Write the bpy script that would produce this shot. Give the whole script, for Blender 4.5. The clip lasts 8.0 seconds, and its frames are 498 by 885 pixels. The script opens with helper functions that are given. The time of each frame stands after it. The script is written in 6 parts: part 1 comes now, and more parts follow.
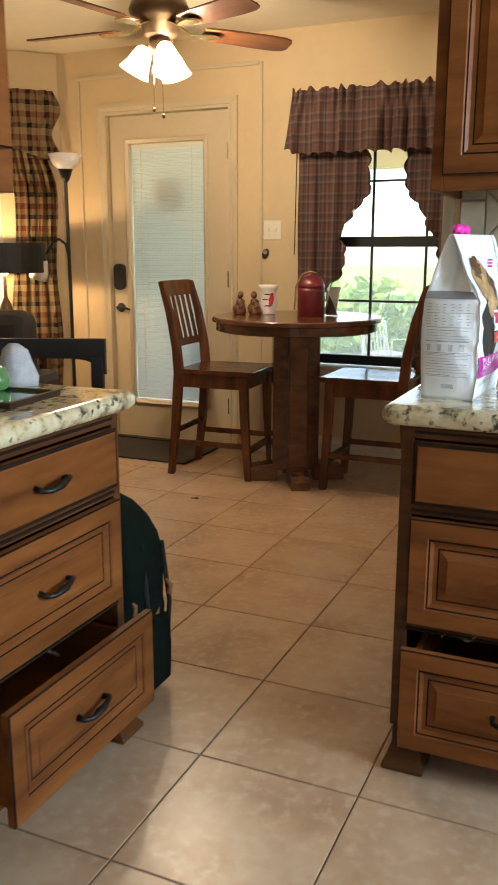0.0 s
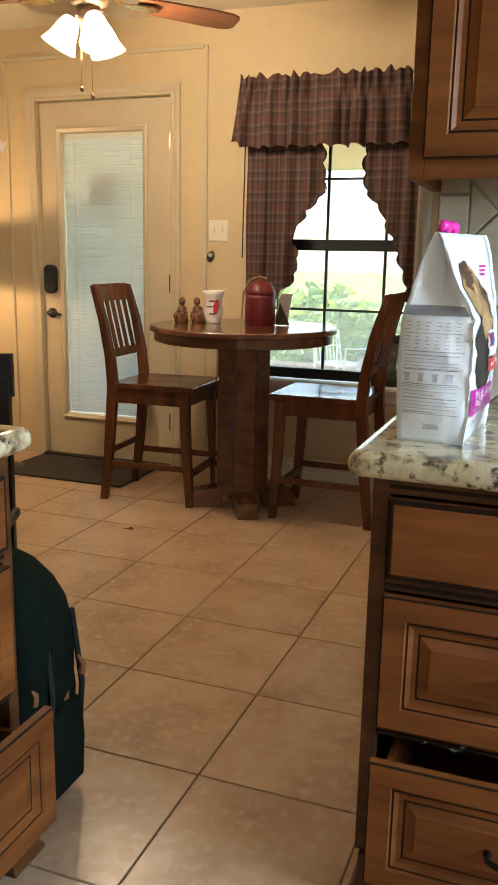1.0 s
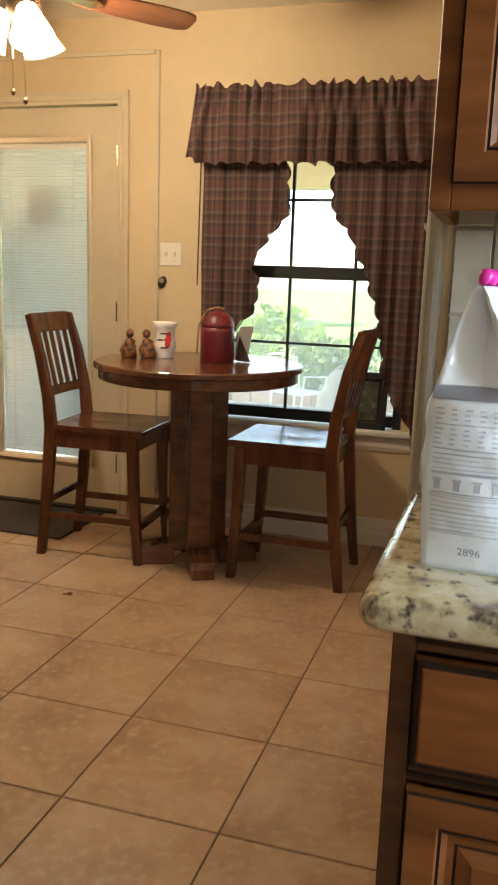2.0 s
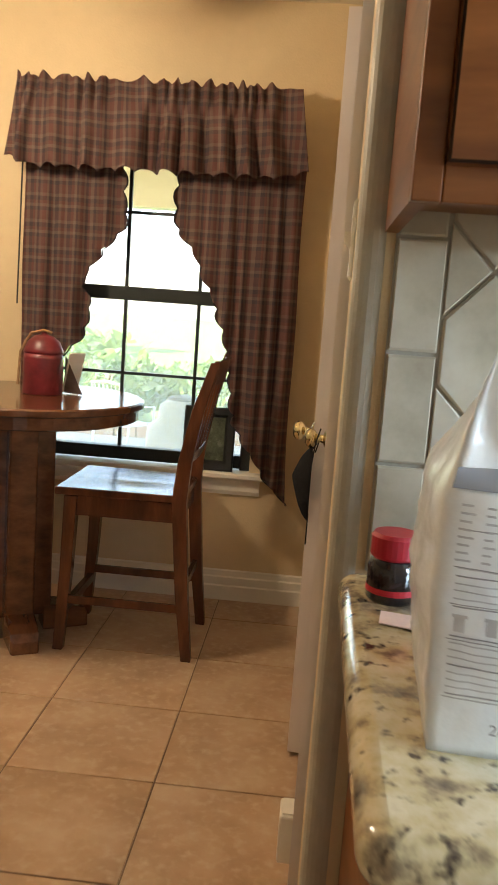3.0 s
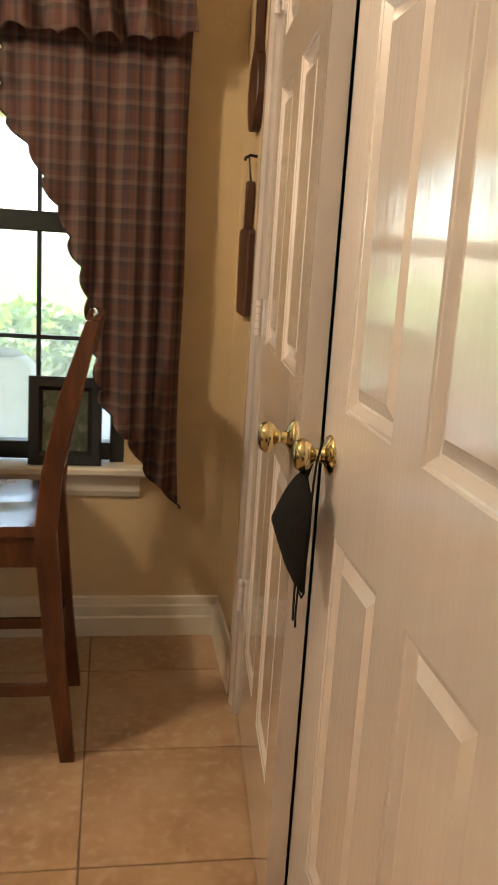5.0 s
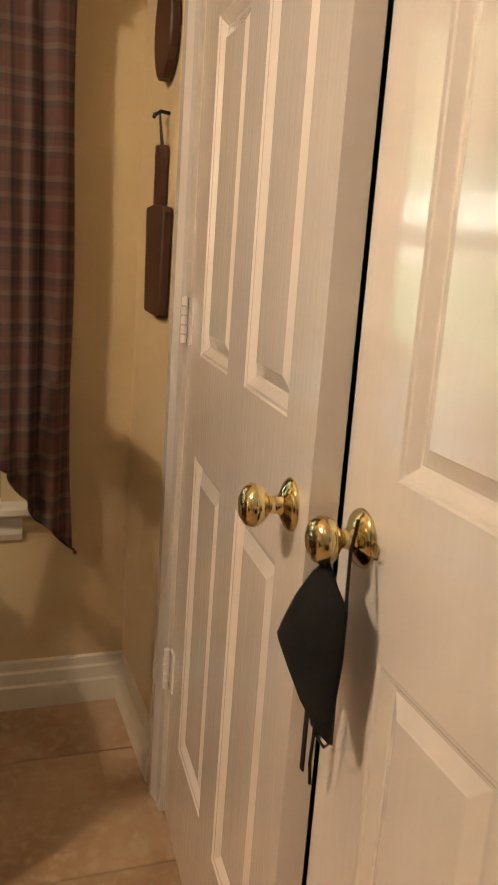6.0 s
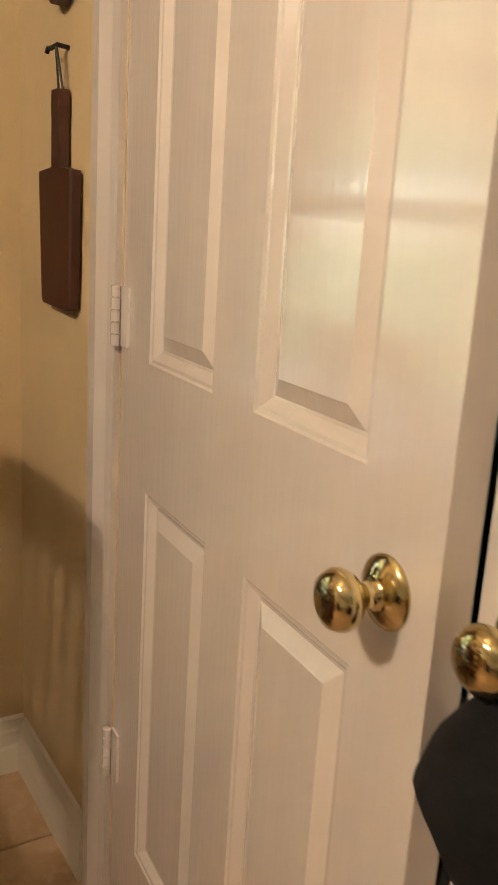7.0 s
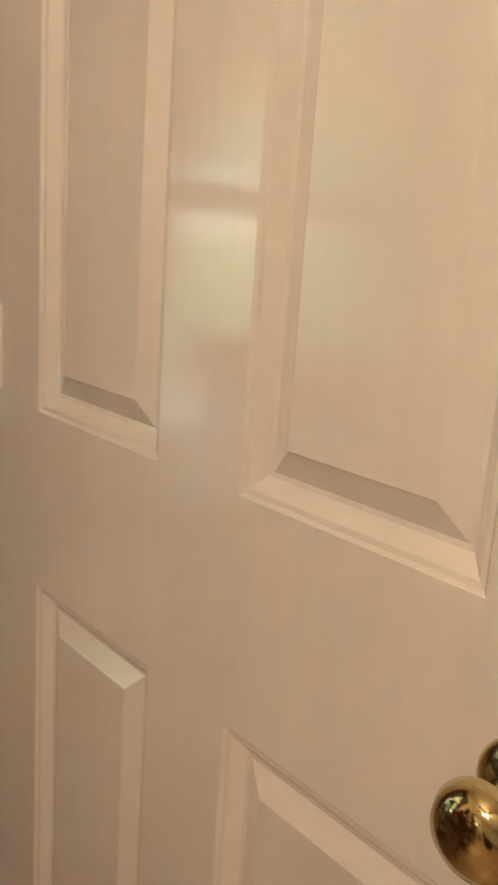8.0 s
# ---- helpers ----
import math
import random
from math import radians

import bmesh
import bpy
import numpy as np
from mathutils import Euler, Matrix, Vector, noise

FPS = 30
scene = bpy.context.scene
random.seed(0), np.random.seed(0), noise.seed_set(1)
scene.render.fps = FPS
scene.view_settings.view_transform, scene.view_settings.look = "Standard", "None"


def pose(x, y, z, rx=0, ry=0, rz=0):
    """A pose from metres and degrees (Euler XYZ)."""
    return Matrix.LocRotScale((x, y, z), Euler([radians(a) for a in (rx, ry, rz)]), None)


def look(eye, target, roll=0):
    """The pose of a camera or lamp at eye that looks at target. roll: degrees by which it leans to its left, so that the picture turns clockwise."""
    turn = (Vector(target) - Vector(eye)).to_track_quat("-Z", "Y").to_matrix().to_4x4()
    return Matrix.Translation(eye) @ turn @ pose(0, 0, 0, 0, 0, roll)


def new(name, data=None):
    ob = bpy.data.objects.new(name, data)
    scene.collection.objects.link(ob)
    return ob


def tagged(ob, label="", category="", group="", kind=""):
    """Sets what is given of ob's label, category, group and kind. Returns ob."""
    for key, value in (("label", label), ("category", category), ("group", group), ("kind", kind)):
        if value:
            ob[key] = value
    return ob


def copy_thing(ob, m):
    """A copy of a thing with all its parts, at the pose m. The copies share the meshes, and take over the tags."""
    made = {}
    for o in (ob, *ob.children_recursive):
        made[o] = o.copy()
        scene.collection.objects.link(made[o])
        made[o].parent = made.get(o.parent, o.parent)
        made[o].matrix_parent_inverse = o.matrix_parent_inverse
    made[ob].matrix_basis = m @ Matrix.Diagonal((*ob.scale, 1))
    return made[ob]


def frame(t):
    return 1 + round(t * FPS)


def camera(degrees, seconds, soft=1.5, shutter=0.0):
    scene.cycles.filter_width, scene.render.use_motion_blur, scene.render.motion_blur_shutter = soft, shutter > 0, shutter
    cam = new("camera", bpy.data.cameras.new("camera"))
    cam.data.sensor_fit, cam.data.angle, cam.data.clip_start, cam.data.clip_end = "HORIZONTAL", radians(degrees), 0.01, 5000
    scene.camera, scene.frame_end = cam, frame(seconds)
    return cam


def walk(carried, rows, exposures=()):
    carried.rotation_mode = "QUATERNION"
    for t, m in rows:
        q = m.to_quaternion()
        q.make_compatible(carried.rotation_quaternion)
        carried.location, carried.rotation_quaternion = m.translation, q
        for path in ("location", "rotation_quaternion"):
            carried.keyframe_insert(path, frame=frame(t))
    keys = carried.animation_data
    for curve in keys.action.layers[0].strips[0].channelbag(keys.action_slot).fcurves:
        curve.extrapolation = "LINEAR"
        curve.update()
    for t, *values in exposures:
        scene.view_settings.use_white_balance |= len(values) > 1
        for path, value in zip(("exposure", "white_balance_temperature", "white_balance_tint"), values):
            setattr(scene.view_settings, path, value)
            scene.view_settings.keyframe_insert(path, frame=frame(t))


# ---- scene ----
cam = camera(33.1, 8.0, shutter=0.3)
PATH = [
    (0, (-0.099, 1.099, 1.229), (-0.887, 2.883, 0.788), 0.1),
    (0.5, (-0.136, 1.319, 1.24), (-0.858, 3.127, 0.803), 0.5),
    (1, (-0.244, 1.526, 1.222), (-0.923, 3.358, 0.791), 1.1),
    (2.3, (-0.503, 2.044, 1.285), (-0.946, 3.963, 0.939), 2.7),
    (2.5, (-0.56, 2.107, 1.284), (-0.795, 4.071, 0.987), 5.6),
    (3, (-0.636, 2.364, 1.259), (-0.777, 4.335, 0.948), 4.1),
    (3.5, (-0.738, 2.596, 1.252), (-0.83, 4.561, 0.889), 2.5),
    (4, (-0.791, 2.857, 1.242), (-0.872, 4.814, 0.84), 2.5),
    (4.5, (-0.844, 3.084, 1.236), (-0.8, 5.039, 0.818), 3.4),
    (5, (-0.932, 3.323, 1.239), (-0.599, 5.246, 0.8), 3.6),
    (5.2, (-0.943, 3.41, 1.235), (-0.552, 5.319, 0.784), 3.8),
    (6.5, (-1.043, 4.034, 1.229), (-0.163, 5.77, 0.769), 3.9),
    (7, (-1.065, 4.209, 1.218), (-0.026, 5.847, 0.734), 3.5),
    (7.5, (-1.03, 4.43, 1.229), (0.105, 6.007, 0.755), 2.6),
    (8, (-1.014, 4.531, 1.215), (0.383, 5.883, 0.748), 4.0),
]
EXPOSURES = [(0, 2.62), (2.5, 2.82), (3.5, 3.05), (5, 3.0), (6.5, 3.1), (7.0, 3.0), (7.6, 2.92), (8, 2.74)]
walk(cam, [(t, look(eye, target, roll)) for t, eye, target, roll in PATH], EXPOSURES)

# ---- light ----
world = bpy.data.worlds.new("world")
scene.world = world
world.use_nodes = True
wn = world.node_tree
sky = wn.nodes.new("ShaderNodeTexSky")
sky.sky_type, sky.sun_disc = "NISHITA", False
sky.sun_elevation, sky.sun_rotation = radians(41), radians(248)
wn.links.new(sky.outputs[0], wn.nodes["Background"].inputs[0])
wn.nodes["Background"].inputs[1].default_value = 0.15


def lamp(name, kind, place, aim, energy, colour, **more):
    data = bpy.data.lights.new(name, kind)
    data.energy, data.color = energy, colour
    for key, value in more.items():
        if key == "size":
            data.size = value
        if key == "size_y":
            data.shape, data.size_y = "RECTANGLE", value
        if key == "angle":
            data.angle = value
        if key == "radius":
            data.shadow_soft_size = value
    ob = new(name, data)
    ob.matrix_world = look(place, aim)
    return ob


lamp("sun", "SUN", (-8.5, -3.5, 8), (0, 0, 0), 5.0, (1, 0.95, 0.86), angle=radians(1))
WARM = (1.0, 0.765, 0.55)
FAN = (-2.08, 4.6)
# the bulb in the shade turned to the table is the brightest of the three
for lx, ly, watts in ((0.06, 0.02, 4.3), (-0.1, -0.045, 0.38), (0.015, 0.1, 0.32)):
    lamp("fan_bulb", "POINT", (FAN[0] + lx, FAN[1] + ly, 2.03), (FAN[0], FAN[1], 0), watts, WARM, radius=0.035)
# daylight in the dining window and wide east kitchen window; an added, unseen fill behind
lamp("window_light", "AREA", (-1.37, 5.98, 1.2), (-1.37, 0, 0.9), 0.1, (0.93, 0.97, 1.0), size=0.95, size_y=1.3)
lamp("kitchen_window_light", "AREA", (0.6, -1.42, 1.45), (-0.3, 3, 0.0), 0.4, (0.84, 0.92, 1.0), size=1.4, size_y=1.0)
lamp("east_window_light", "AREA", (2.46, 2.4, 1.5), (-0.7, 2.2, 0.3), 23.0, (0.62, 0.81, 1.0), size=1.5, size_y=1.05)


# ---- materials ----
def material(name, colour, rough=0.5, metal=0.0, scale=0.0, vary=0.15, bump=0.0, bump_scale=60.0, stretch=(1, 1, 1), random_hue=0.0, coat=0.0, spec=0.5):
    m = bpy.data.materials.new(name)
    m.use_nodes = True
    nt = m.node_tree
    b = nt.nodes["Principled BSDF"]
    b.inputs["Base Color"].default_value = (*colour, 1)
    b.inputs["Roughness"].default_value, b.inputs["Metallic"].default_value = rough, metal
    b.inputs["Coat Weight"].default_value = coat
    b.inputs["Coat Roughness"].default_value = 0.12
    b.inputs["Specular IOR Level"].default_value = spec
    tc = nt.nodes.new("ShaderNodeTexCoord")
    mp = nt.nodes.new("ShaderNodeMapping")
    mp.inputs["Scale"].default_value = stretch
    nt.links.new(tc.outputs["Object"], mp.inputs[0])
    if scale:
        n1, n2 = nt.nodes.new("ShaderNodeTexNoise"), nt.nodes.new("ShaderNodeTexNoise")
        n1.inputs["Scale"].default_value, n2.inputs["Scale"].default_value = scale, scale * 7
        n1.inputs["Detail"].default_value = n2.inputs["Detail"].default_value = 5
        nt.links.new(mp.outputs[0], n1.inputs[0]), nt.links.new(mp.outputs[0], n2.inputs[0])
        mix = nt.nodes.new("ShaderNodeMath")
        mix.operation = "MULTIPLY_ADD"
        mix.inputs[1].default_value = 0.5
        nt.links.new(n2.outputs[0], mix.inputs[0]), nt.links.new(n1.outputs[0], mix.inputs[2])
        ramp = nt.nodes.new("ShaderNodeValToRGB")
        ramp.color_ramp.elements[0].position, ramp.color_ramp.elements[1].position = 0.45, 1.05
        ramp.color_ramp.elements[0].color = (*[c * (1 - vary) for c in colour], 1)
        ramp.color_ramp.elements[1].color = (*[min(1, c * (1 + vary)) for c in colour], 1)
        nt.links.new(mix.outputs[0], ramp.inputs[0])
        out = ramp.outputs[0]
        if random_hue:
            info, hsv = nt.nodes.new("ShaderNodeObjectInfo"), nt.nodes.new("ShaderNodeHueSaturation")
            mr = nt.nodes.new("ShaderNodeMapRange")
            mr.inputs[3].default_value, mr.inputs[4].default_value = 1 - random_hue, 1 + random_hue
            nt.links.new(info.outputs["Random"], mr.inputs[0])
            nt.links.new(mr.outputs[0], hsv.inputs["Value"]), nt.links.new(out, hsv.inputs["Color"])
            out = hsv.outputs[0]
        nt.links.new(out, b.inputs["Base Color"])
        rr = nt.nodes.new("ShaderNodeMapRange")
        rr.inputs[3].default_value, rr.inputs[4].default_value = max(0.02, rough - 0.08), min(1, rough + 0.1)
        nt.links.new(n1.outputs[0], rr.inputs[0]), nt.links.new(rr.outputs[0], b.inputs["Roughness"])
    if bump:
        n3, bp = nt.nodes.new("ShaderNodeTexNoise"), nt.nodes.new("ShaderNodeBump")
        n3.inputs["Scale"].default_value, n3.inputs["Detail"].default_value = bump_scale, 4
        nt.links.new(mp.outputs[0], n3.inputs[0])
        bp.inputs["Strength"].default_value, bp.inputs["Distance"].default_value = bump, 0.004
        nt.links.new(n3.outputs[0], bp.inputs["Height"]), nt.links.new(bp.outputs[0], b.inputs["Normal"])
    return m


def glowing(name, colour, strength):
    m = material(name, (0.9, 0.9, 0.9), 0.4)
    b = m.node_tree.nodes["Principled BSDF"]
    b.inputs["Emission Color"].default_value, b.inputs["Emission Strength"].default_value = (*colour, 1), strength
    return m


def glassy(name, colour=(1, 1, 1), rough=0.0):
    m = bpy.data.materials.new(name)
    m.use_nodes = True
    nt = m.node_tree
    nt.nodes.remove(nt.nodes["Principled BSDF"])
    t, g, x, f = (nt.nodes.new("ShaderNode" + k) for k in ("BsdfTransparent", "BsdfGlossy", "MixShader", "Fresnel"))
    t.inputs[0].default_value = (*colour, 1)
    g.inputs["Roughness"].default_value = rough
    f.inputs[0].default_value = 1.45
    nt.links.new(f.outputs[0], x.inputs[0]), nt.links.new(t.outputs[0], x.inputs[1]), nt.links.new(g.outputs[0], x.inputs[2])
    nt.links.new(x.outputs[0], nt.nodes["Material Output"].inputs[0])
    return m


def ramp_material(name, stops, scale, rough, detail=6.0, bump=0.0, coat=0.0, texture="Noise", stretch=(1, 1, 1), random_value=0.0, fleck=None):
    """A surface coloured by a noise through several colour stops, with flecks of a second, finer noise."""
    m = material(name, stops[0][1], rough, coat=coat)
    nt = m.node_tree
    b = nt.nodes["Principled BSDF"]
    tc, mp, n, r = (nt.nodes.new("ShaderNode" + k) for k in ("TexCoord", "Mapping", "TexNoise", "ValToRGB"))
    mp.inputs["Scale"].default_value = stretch
    n.inputs["Scale"].default_value, n.inputs["Detail"].default_value, n.inputs["Roughness"].default_value = scale, detail, 0.6
    nt.links.new(tc.outputs["Object"], mp.inputs[0]), nt.links.new(mp.outputs[0], n.inputs[0])
    source = n.outputs[0]
    info = nt.nodes.new("ShaderNodeObjectInfo")
    if random_value:
        shift = nt.nodes.new("ShaderNodeVectorMath")
        shift.operation = "MULTIPLY_ADD"
        nt.links.new(info.outputs["Random"], shift.inputs[0])
        shift.inputs[1].default_value = (37, 19, 53)
        nt.links.new(mp.outputs[0], shift.inputs[2]), nt.links.new(shift.outputs[0], n.inputs[0])
    nt.links.new(source, r.inputs[0])
    els = r.color_ramp.elements
    while len(els) < len(stops):
        els.new(0.5)
    for e, (p, c) in zip(els, stops):
        e.position, e.color = p, (*c, 1)
    out = r.outputs[0]
    if fleck:
        v, fr, mx = nt.nodes.new("ShaderNodeTexNoise"), nt.nodes.new("ShaderNodeValToRGB"), nt.nodes.new("ShaderNodeMix")
        v.inputs["Scale"].default_value, v.inputs["Detail"].default_value = fleck[0], 3
        nt.links.new(n.inputs[0].links[0].from_socket, v.inputs[0]), nt.links.new(v.outputs[0], fr.inputs[0])
        fr.color_ramp.elements[0].position, fr.color_ramp.elements[1].position = fleck[1], fleck[2]
        mx.data_type = "RGBA"
        nt.links.new(fr.outputs[0], mx.inputs[0]), nt.links.new(out, mx.inputs[6])
        mx.inputs[7].default_value = (*fleck[3], 1)
        out = mx.outputs[2]
    if random_value:
        hsv, mr = nt.nodes.new("ShaderNodeHueSaturation"), nt.nodes.new("ShaderNodeMapRange")
        mr.inputs[3].default_value, mr.inputs[4].default_value = 1 - random_value, 1 + random_value
        nt.links.new(info.outputs["Random"], mr.inputs[0]), nt.links.new(mr.outputs[0], hsv.inputs["Value"])
        nt.links.new(out, hsv.inputs["Color"])
        out = hsv.outputs[0]
    nt.links.new(out, b.inputs["Base Color"])
    if bump:
        bp = nt.nodes.new("ShaderNodeBump")
        bp.inputs["Strength"].default_value, bp.inputs["Distance"].default_value = bump, 0.003
        nt.links.new(source, bp.inputs["Height"]), nt.links.new(bp.outputs[0], b.inputs["Normal"])
    return m


def plaid(name, warp, weft, repeat, through_light=0.35):
    """Woven check: warp and weft colour bands over the cloth's own u and v, in metres."""
    m = bpy.data.materials.new(name)
    m.use_nodes = True
    nt = m.node_tree
    b = nt.nodes["Principled BSDF"]
    b.inputs["Roughness"].default_value = 0.9
    b.inputs["Specular IOR Level"].default_value = 0.15
    uv, sep = nt.nodes.new("ShaderNodeUVMap"), nt.nodes.new("ShaderNodeSeparateXYZ")
    nt.links.new(uv.outputs[0], sep.inputs[0])
    ends = []
    for axis, bands in ((0, warp), (1, weft)):
        mul, fr, r = nt.nodes.new("ShaderNodeMath"), nt.nodes.new("ShaderNodeMath"), nt.nodes.new("ShaderNodeValToRGB")
        mul.operation, fr.operation = "MULTIPLY", "FRACT"
        mul.inputs[1].default_value = 1 / repeat
        nt.links.new(sep.outputs[axis], mul.inputs[0]), nt.links.new(mul.outputs[0], fr.inputs[0]), nt.links.new(fr.outputs[0], r.inputs[0])
        r.color_ramp.interpolation = "CONSTANT"
        els = r.color_ramp.elements
        while len(els) < len(bands):
            els.new(0.5)
        for e, (p, c) in zip(els, bands):
            e.position, e.color = p, (*c, 1)
        ends.append(r.outputs[0])
    mx = nt.nodes.new("ShaderNodeMix")
    mx.data_type = "RGBA"
    mx.inputs[0].default_value = 0.5
    nt.links.new(ends[0], mx.inputs[6]), nt.links.new(ends[1], mx.inputs[7])
    weave, nz = nt.nodes.new("ShaderNodeMix"), nt.nodes.new("ShaderNodeTexNoise")
    nz.inputs["Scale"].default_value = 900
    weave.data_type, weave.blend_type = "RGBA", "MULTIPLY"
    weave.inputs[0].default_value = 0.35
    nt.links.new(uv.outputs[0], nz.inputs[0]), nt.links.new(mx.outputs[2], weave.inputs[6]), nt.links.new(nz.outputs[0], weave.inputs[7])
    nt.links.new(weave.outputs[2], b.inputs["Base Color"])
    tr, ms = nt.nodes.new("ShaderNodeBsdfTranslucent"), nt.nodes.new("ShaderNodeMixShader")
    nt.links.new(weave.outputs[2], tr.inputs[0])
    ms.inputs[0].default_value = through_light
    nt.links.new(b.outputs[0], ms.inputs[1]), nt.links.new(tr.outputs[0], ms.inputs[2])
    nt.links.new(ms.outputs[0], nt.nodes["Material Output"].inputs[0])
    return m


WALL = material("wall_paint", (0.62, 0.48, 0.29), 0.6, scale=3, vary=0.05, bump=0.25, bump_scale=140)
TRIM = material("trim_paint", (0.58, 0.48, 0.33), 0.35, scale=4, vary=0.05, bump=0.05, bump_scale=40)
WHITE_TRIM = material("white_trim_paint", (0.72, 0.67, 0.58), 0.35, scale=4, vary=0.05)
CEIL = material("ceiling_paint", (0.72, 0.66, 0.52), 0.8, scale=3, vary=0.04, bump=0.5, bump_scale=90)
DOOR_WHITE = material("white_gloss_paint", (0.765, 0.702, 0.68), 0.16, scale=2, vary=0.03, bump=0.17, bump_scale=14, stretch=(7, 7, 0.7), spec=0.8, coat=1.0)
DOOR_WHITE.node_tree.nodes["Principled BSDF"].inputs["Coat Roughness"].default_value = 0.07
DOOR_WHITE.node_tree.nodes["Principled BSDF"].inputs["Coat IOR"].default_value = 1.6
grain = DOOR_WHITE.node_tree.nodes["Principled BSDF"].inputs["Normal"].links[0]
DOOR_WHITE.node_tree.links.new(grain.from_socket, DOOR_WHITE.node_tree.nodes["Principled BSDF"].inputs["Coat Normal"])
DOOR_WHITE.node_tree.links.remove(DOOR_WHITE.node_tree.nodes["Principled BSDF"].inputs["Normal"].links[0])
TEAL = material("teal_paint", (0.2, 0.56, 0.58), 0.6, scale=3, vary=0.1)
TILE = ramp_material("floor_tile", [(0.3, (0.31, 0.188, 0.107)), (0.5, (0.42, 0.272, 0.164)), (0.72, (0.5, 0.357, 0.236))], 4.5, 0.3, 9, bump=0.12, random_value=0.05, fleck=(34, 0.5, 0.8, (0.5, 0.37, 0.25)))
GROUT = material("grout", (0.2, 0.135, 0.09), 0.9, scale=12, vary=0.25)
CHERRY = ramp_material("chair_wood", [(0.3, (0.055, 0.018, 0.008)), (0.5, (0.1, 0.033, 0.014)), (0.7, (0.15, 0.052, 0.022))], 6, 0.22, 5, stretch=(3, 3, 0.6))
TABLEWOOD = ramp_material("table_wood", [(0.3, (0.065, 0.022, 0.01)), (0.5, (0.12, 0.043, 0.018)), (0.7, (0.17, 0.065, 0.027))], 5, 0.2, 5, stretch=(0.6, 4, 4), coat=0.4)
MAPLE = ramp_material("cabinet_wood", [(0.28, (0.095, 0.029, 0.0075)), (0.5, (0.18, 0.059, 0.0145)), (0.72, (0.26, 0.092, 0.024))], 4, 0.4, 6, stretch=(0.7, 0.7, 4), random_value=0.08)
STILE = ramp_material("glazed_stile_wood", [(0.3, (0.05, 0.019, 0.007)), (0.55, (0.095, 0.036, 0.012)), (0.75, (0.14, 0.055, 0.018))], 5, 0.35, 6, stretch=(0.7, 0.7, 4), coat=0.1)
MAPLE.node_tree.nodes["Principled BSDF"].inputs["Specular IOR Level"].default_value = 0.16
STILE.node_tree.nodes["Principled BSDF"].inputs["Specular IOR Level"].default_value = 0.16
GLAZE = material("dark_glaze", (0.022, 0.011, 0.006), 0.8, scale=20, vary=0.4, spec=0.1)
GRANITE = ramp_material("granite", [(0.3, (0.07, 0.05, 0.04)), (0.4, (0.3, 0.23, 0.14)), (0.47, (0.55, 0.45, 0.26)), (0.6, (0.68, 0.6, 0.42)), (0.75, (0.45, 0.36, 0.24))], 17, 0.1, 8, coat=0.4, fleck=(48, 0.57, 0.68, (0.07, 0.05, 0.038)))
IRON = material("dark_iron", (0.02, 0.018, 0.016), 0.4, 0.6, scale=30, vary=0.3)
BLACK = material("black_paint", (0.012, 0.012, 0.012), 0.35, scale=20, vary=0.3)
BRASS = material("brass", (0.66, 0.55, 0.3), 0.12, 1.0, scale=30, vary=0.08)
STEEL = material("hinge_steel", (0.6, 0.56, 0.48), 0.35, 1.0, scale=30, vary=0.1)
FRAME_DARK = material("window_frame_bronze", (0.012, 0.016, 0.014), 0.4, scale=20, vary=0.3)
GLASS = glassy("window_glass")
PLASTIC_W = material("white_plastic", (0.75, 0.7, 0.6), 0.35, scale=20, vary=0.03)
STONE = ramp_material("backsplash_stone", [(0.3, (0.33, 0.28, 0.2)), (0.5, (0.46, 0.41, 0.31)), (0.7, (0.56, 0.51, 0.41))], 7, 0.45, 6, bump=0.15, random_value=0.06)
FABRIC = plaid("plaid_cloth", [(0, (0.235, 0.112, 0.095)), (0.2, (0.31, 0.222, 0.182)), (0.34, (0.125, 0.093, 0.1)), (0.5, (0.245, 0.125, 0.105)), (0.62, (0.325, 0.24, 0.2)), (0.74, (0.13, 0.1, 0.108)), (0.86, (0.26, 0.18, 0.15))],
               [(0, (0.235, 0.115, 0.1)), (0.24, (0.13, 0.1, 0.105)), (0.38, (0.3, 0.212, 0.175)), (0.5, (0.225, 0.11, 0.095)), (0.62, (0.125, 0.093, 0.1)), (0.78, (0.29, 0.2, 0.165)), (0.9, (0.225, 0.11, 0.095))], 0.105, 0.45)
FABRIC2 = plaid("rust_plaid_cloth", [(0, (0.02, 0.018, 0.02)), (0.25, (0.35, 0.24, 0.13)), (0.5, (0.2, 0.05, 0.03)), (0.62, (0.4, 0.3, 0.17))],
                [(0, (0.4, 0.29, 0.16)), (0.3, (0.02, 0.018, 0.02)), (0.5, (0.3, 0.2, 0.1)), (0.75, (0.15, 0.04, 0.03))], 0.14)


# ---- mesh helpers ----
def part(name, bm, mats, parent=None, label="", smooth=False, bevel=0.0):
    me = bpy.data.meshes.new(name)
    bmesh.ops.recalc_face_normals(bm, faces=bm.faces)
    bm.to_mesh(me)
    bm.free()
    for m in mats if isinstance(mats, (list, tuple)) else [mats]:
        me.materials.append(m)
    if smooth:
        for p in me.polygons:
            p.use_smooth = True
    ob = new(name, me)
    ob.parent = parent
    if label:
        ob["label"] = label
    if bevel:
        mod = ob.modifiers.new("bevel", "BEVEL")
        mod.width, mod.segments, mod.limit_method = bevel, 2, "ANGLE"
    return ob


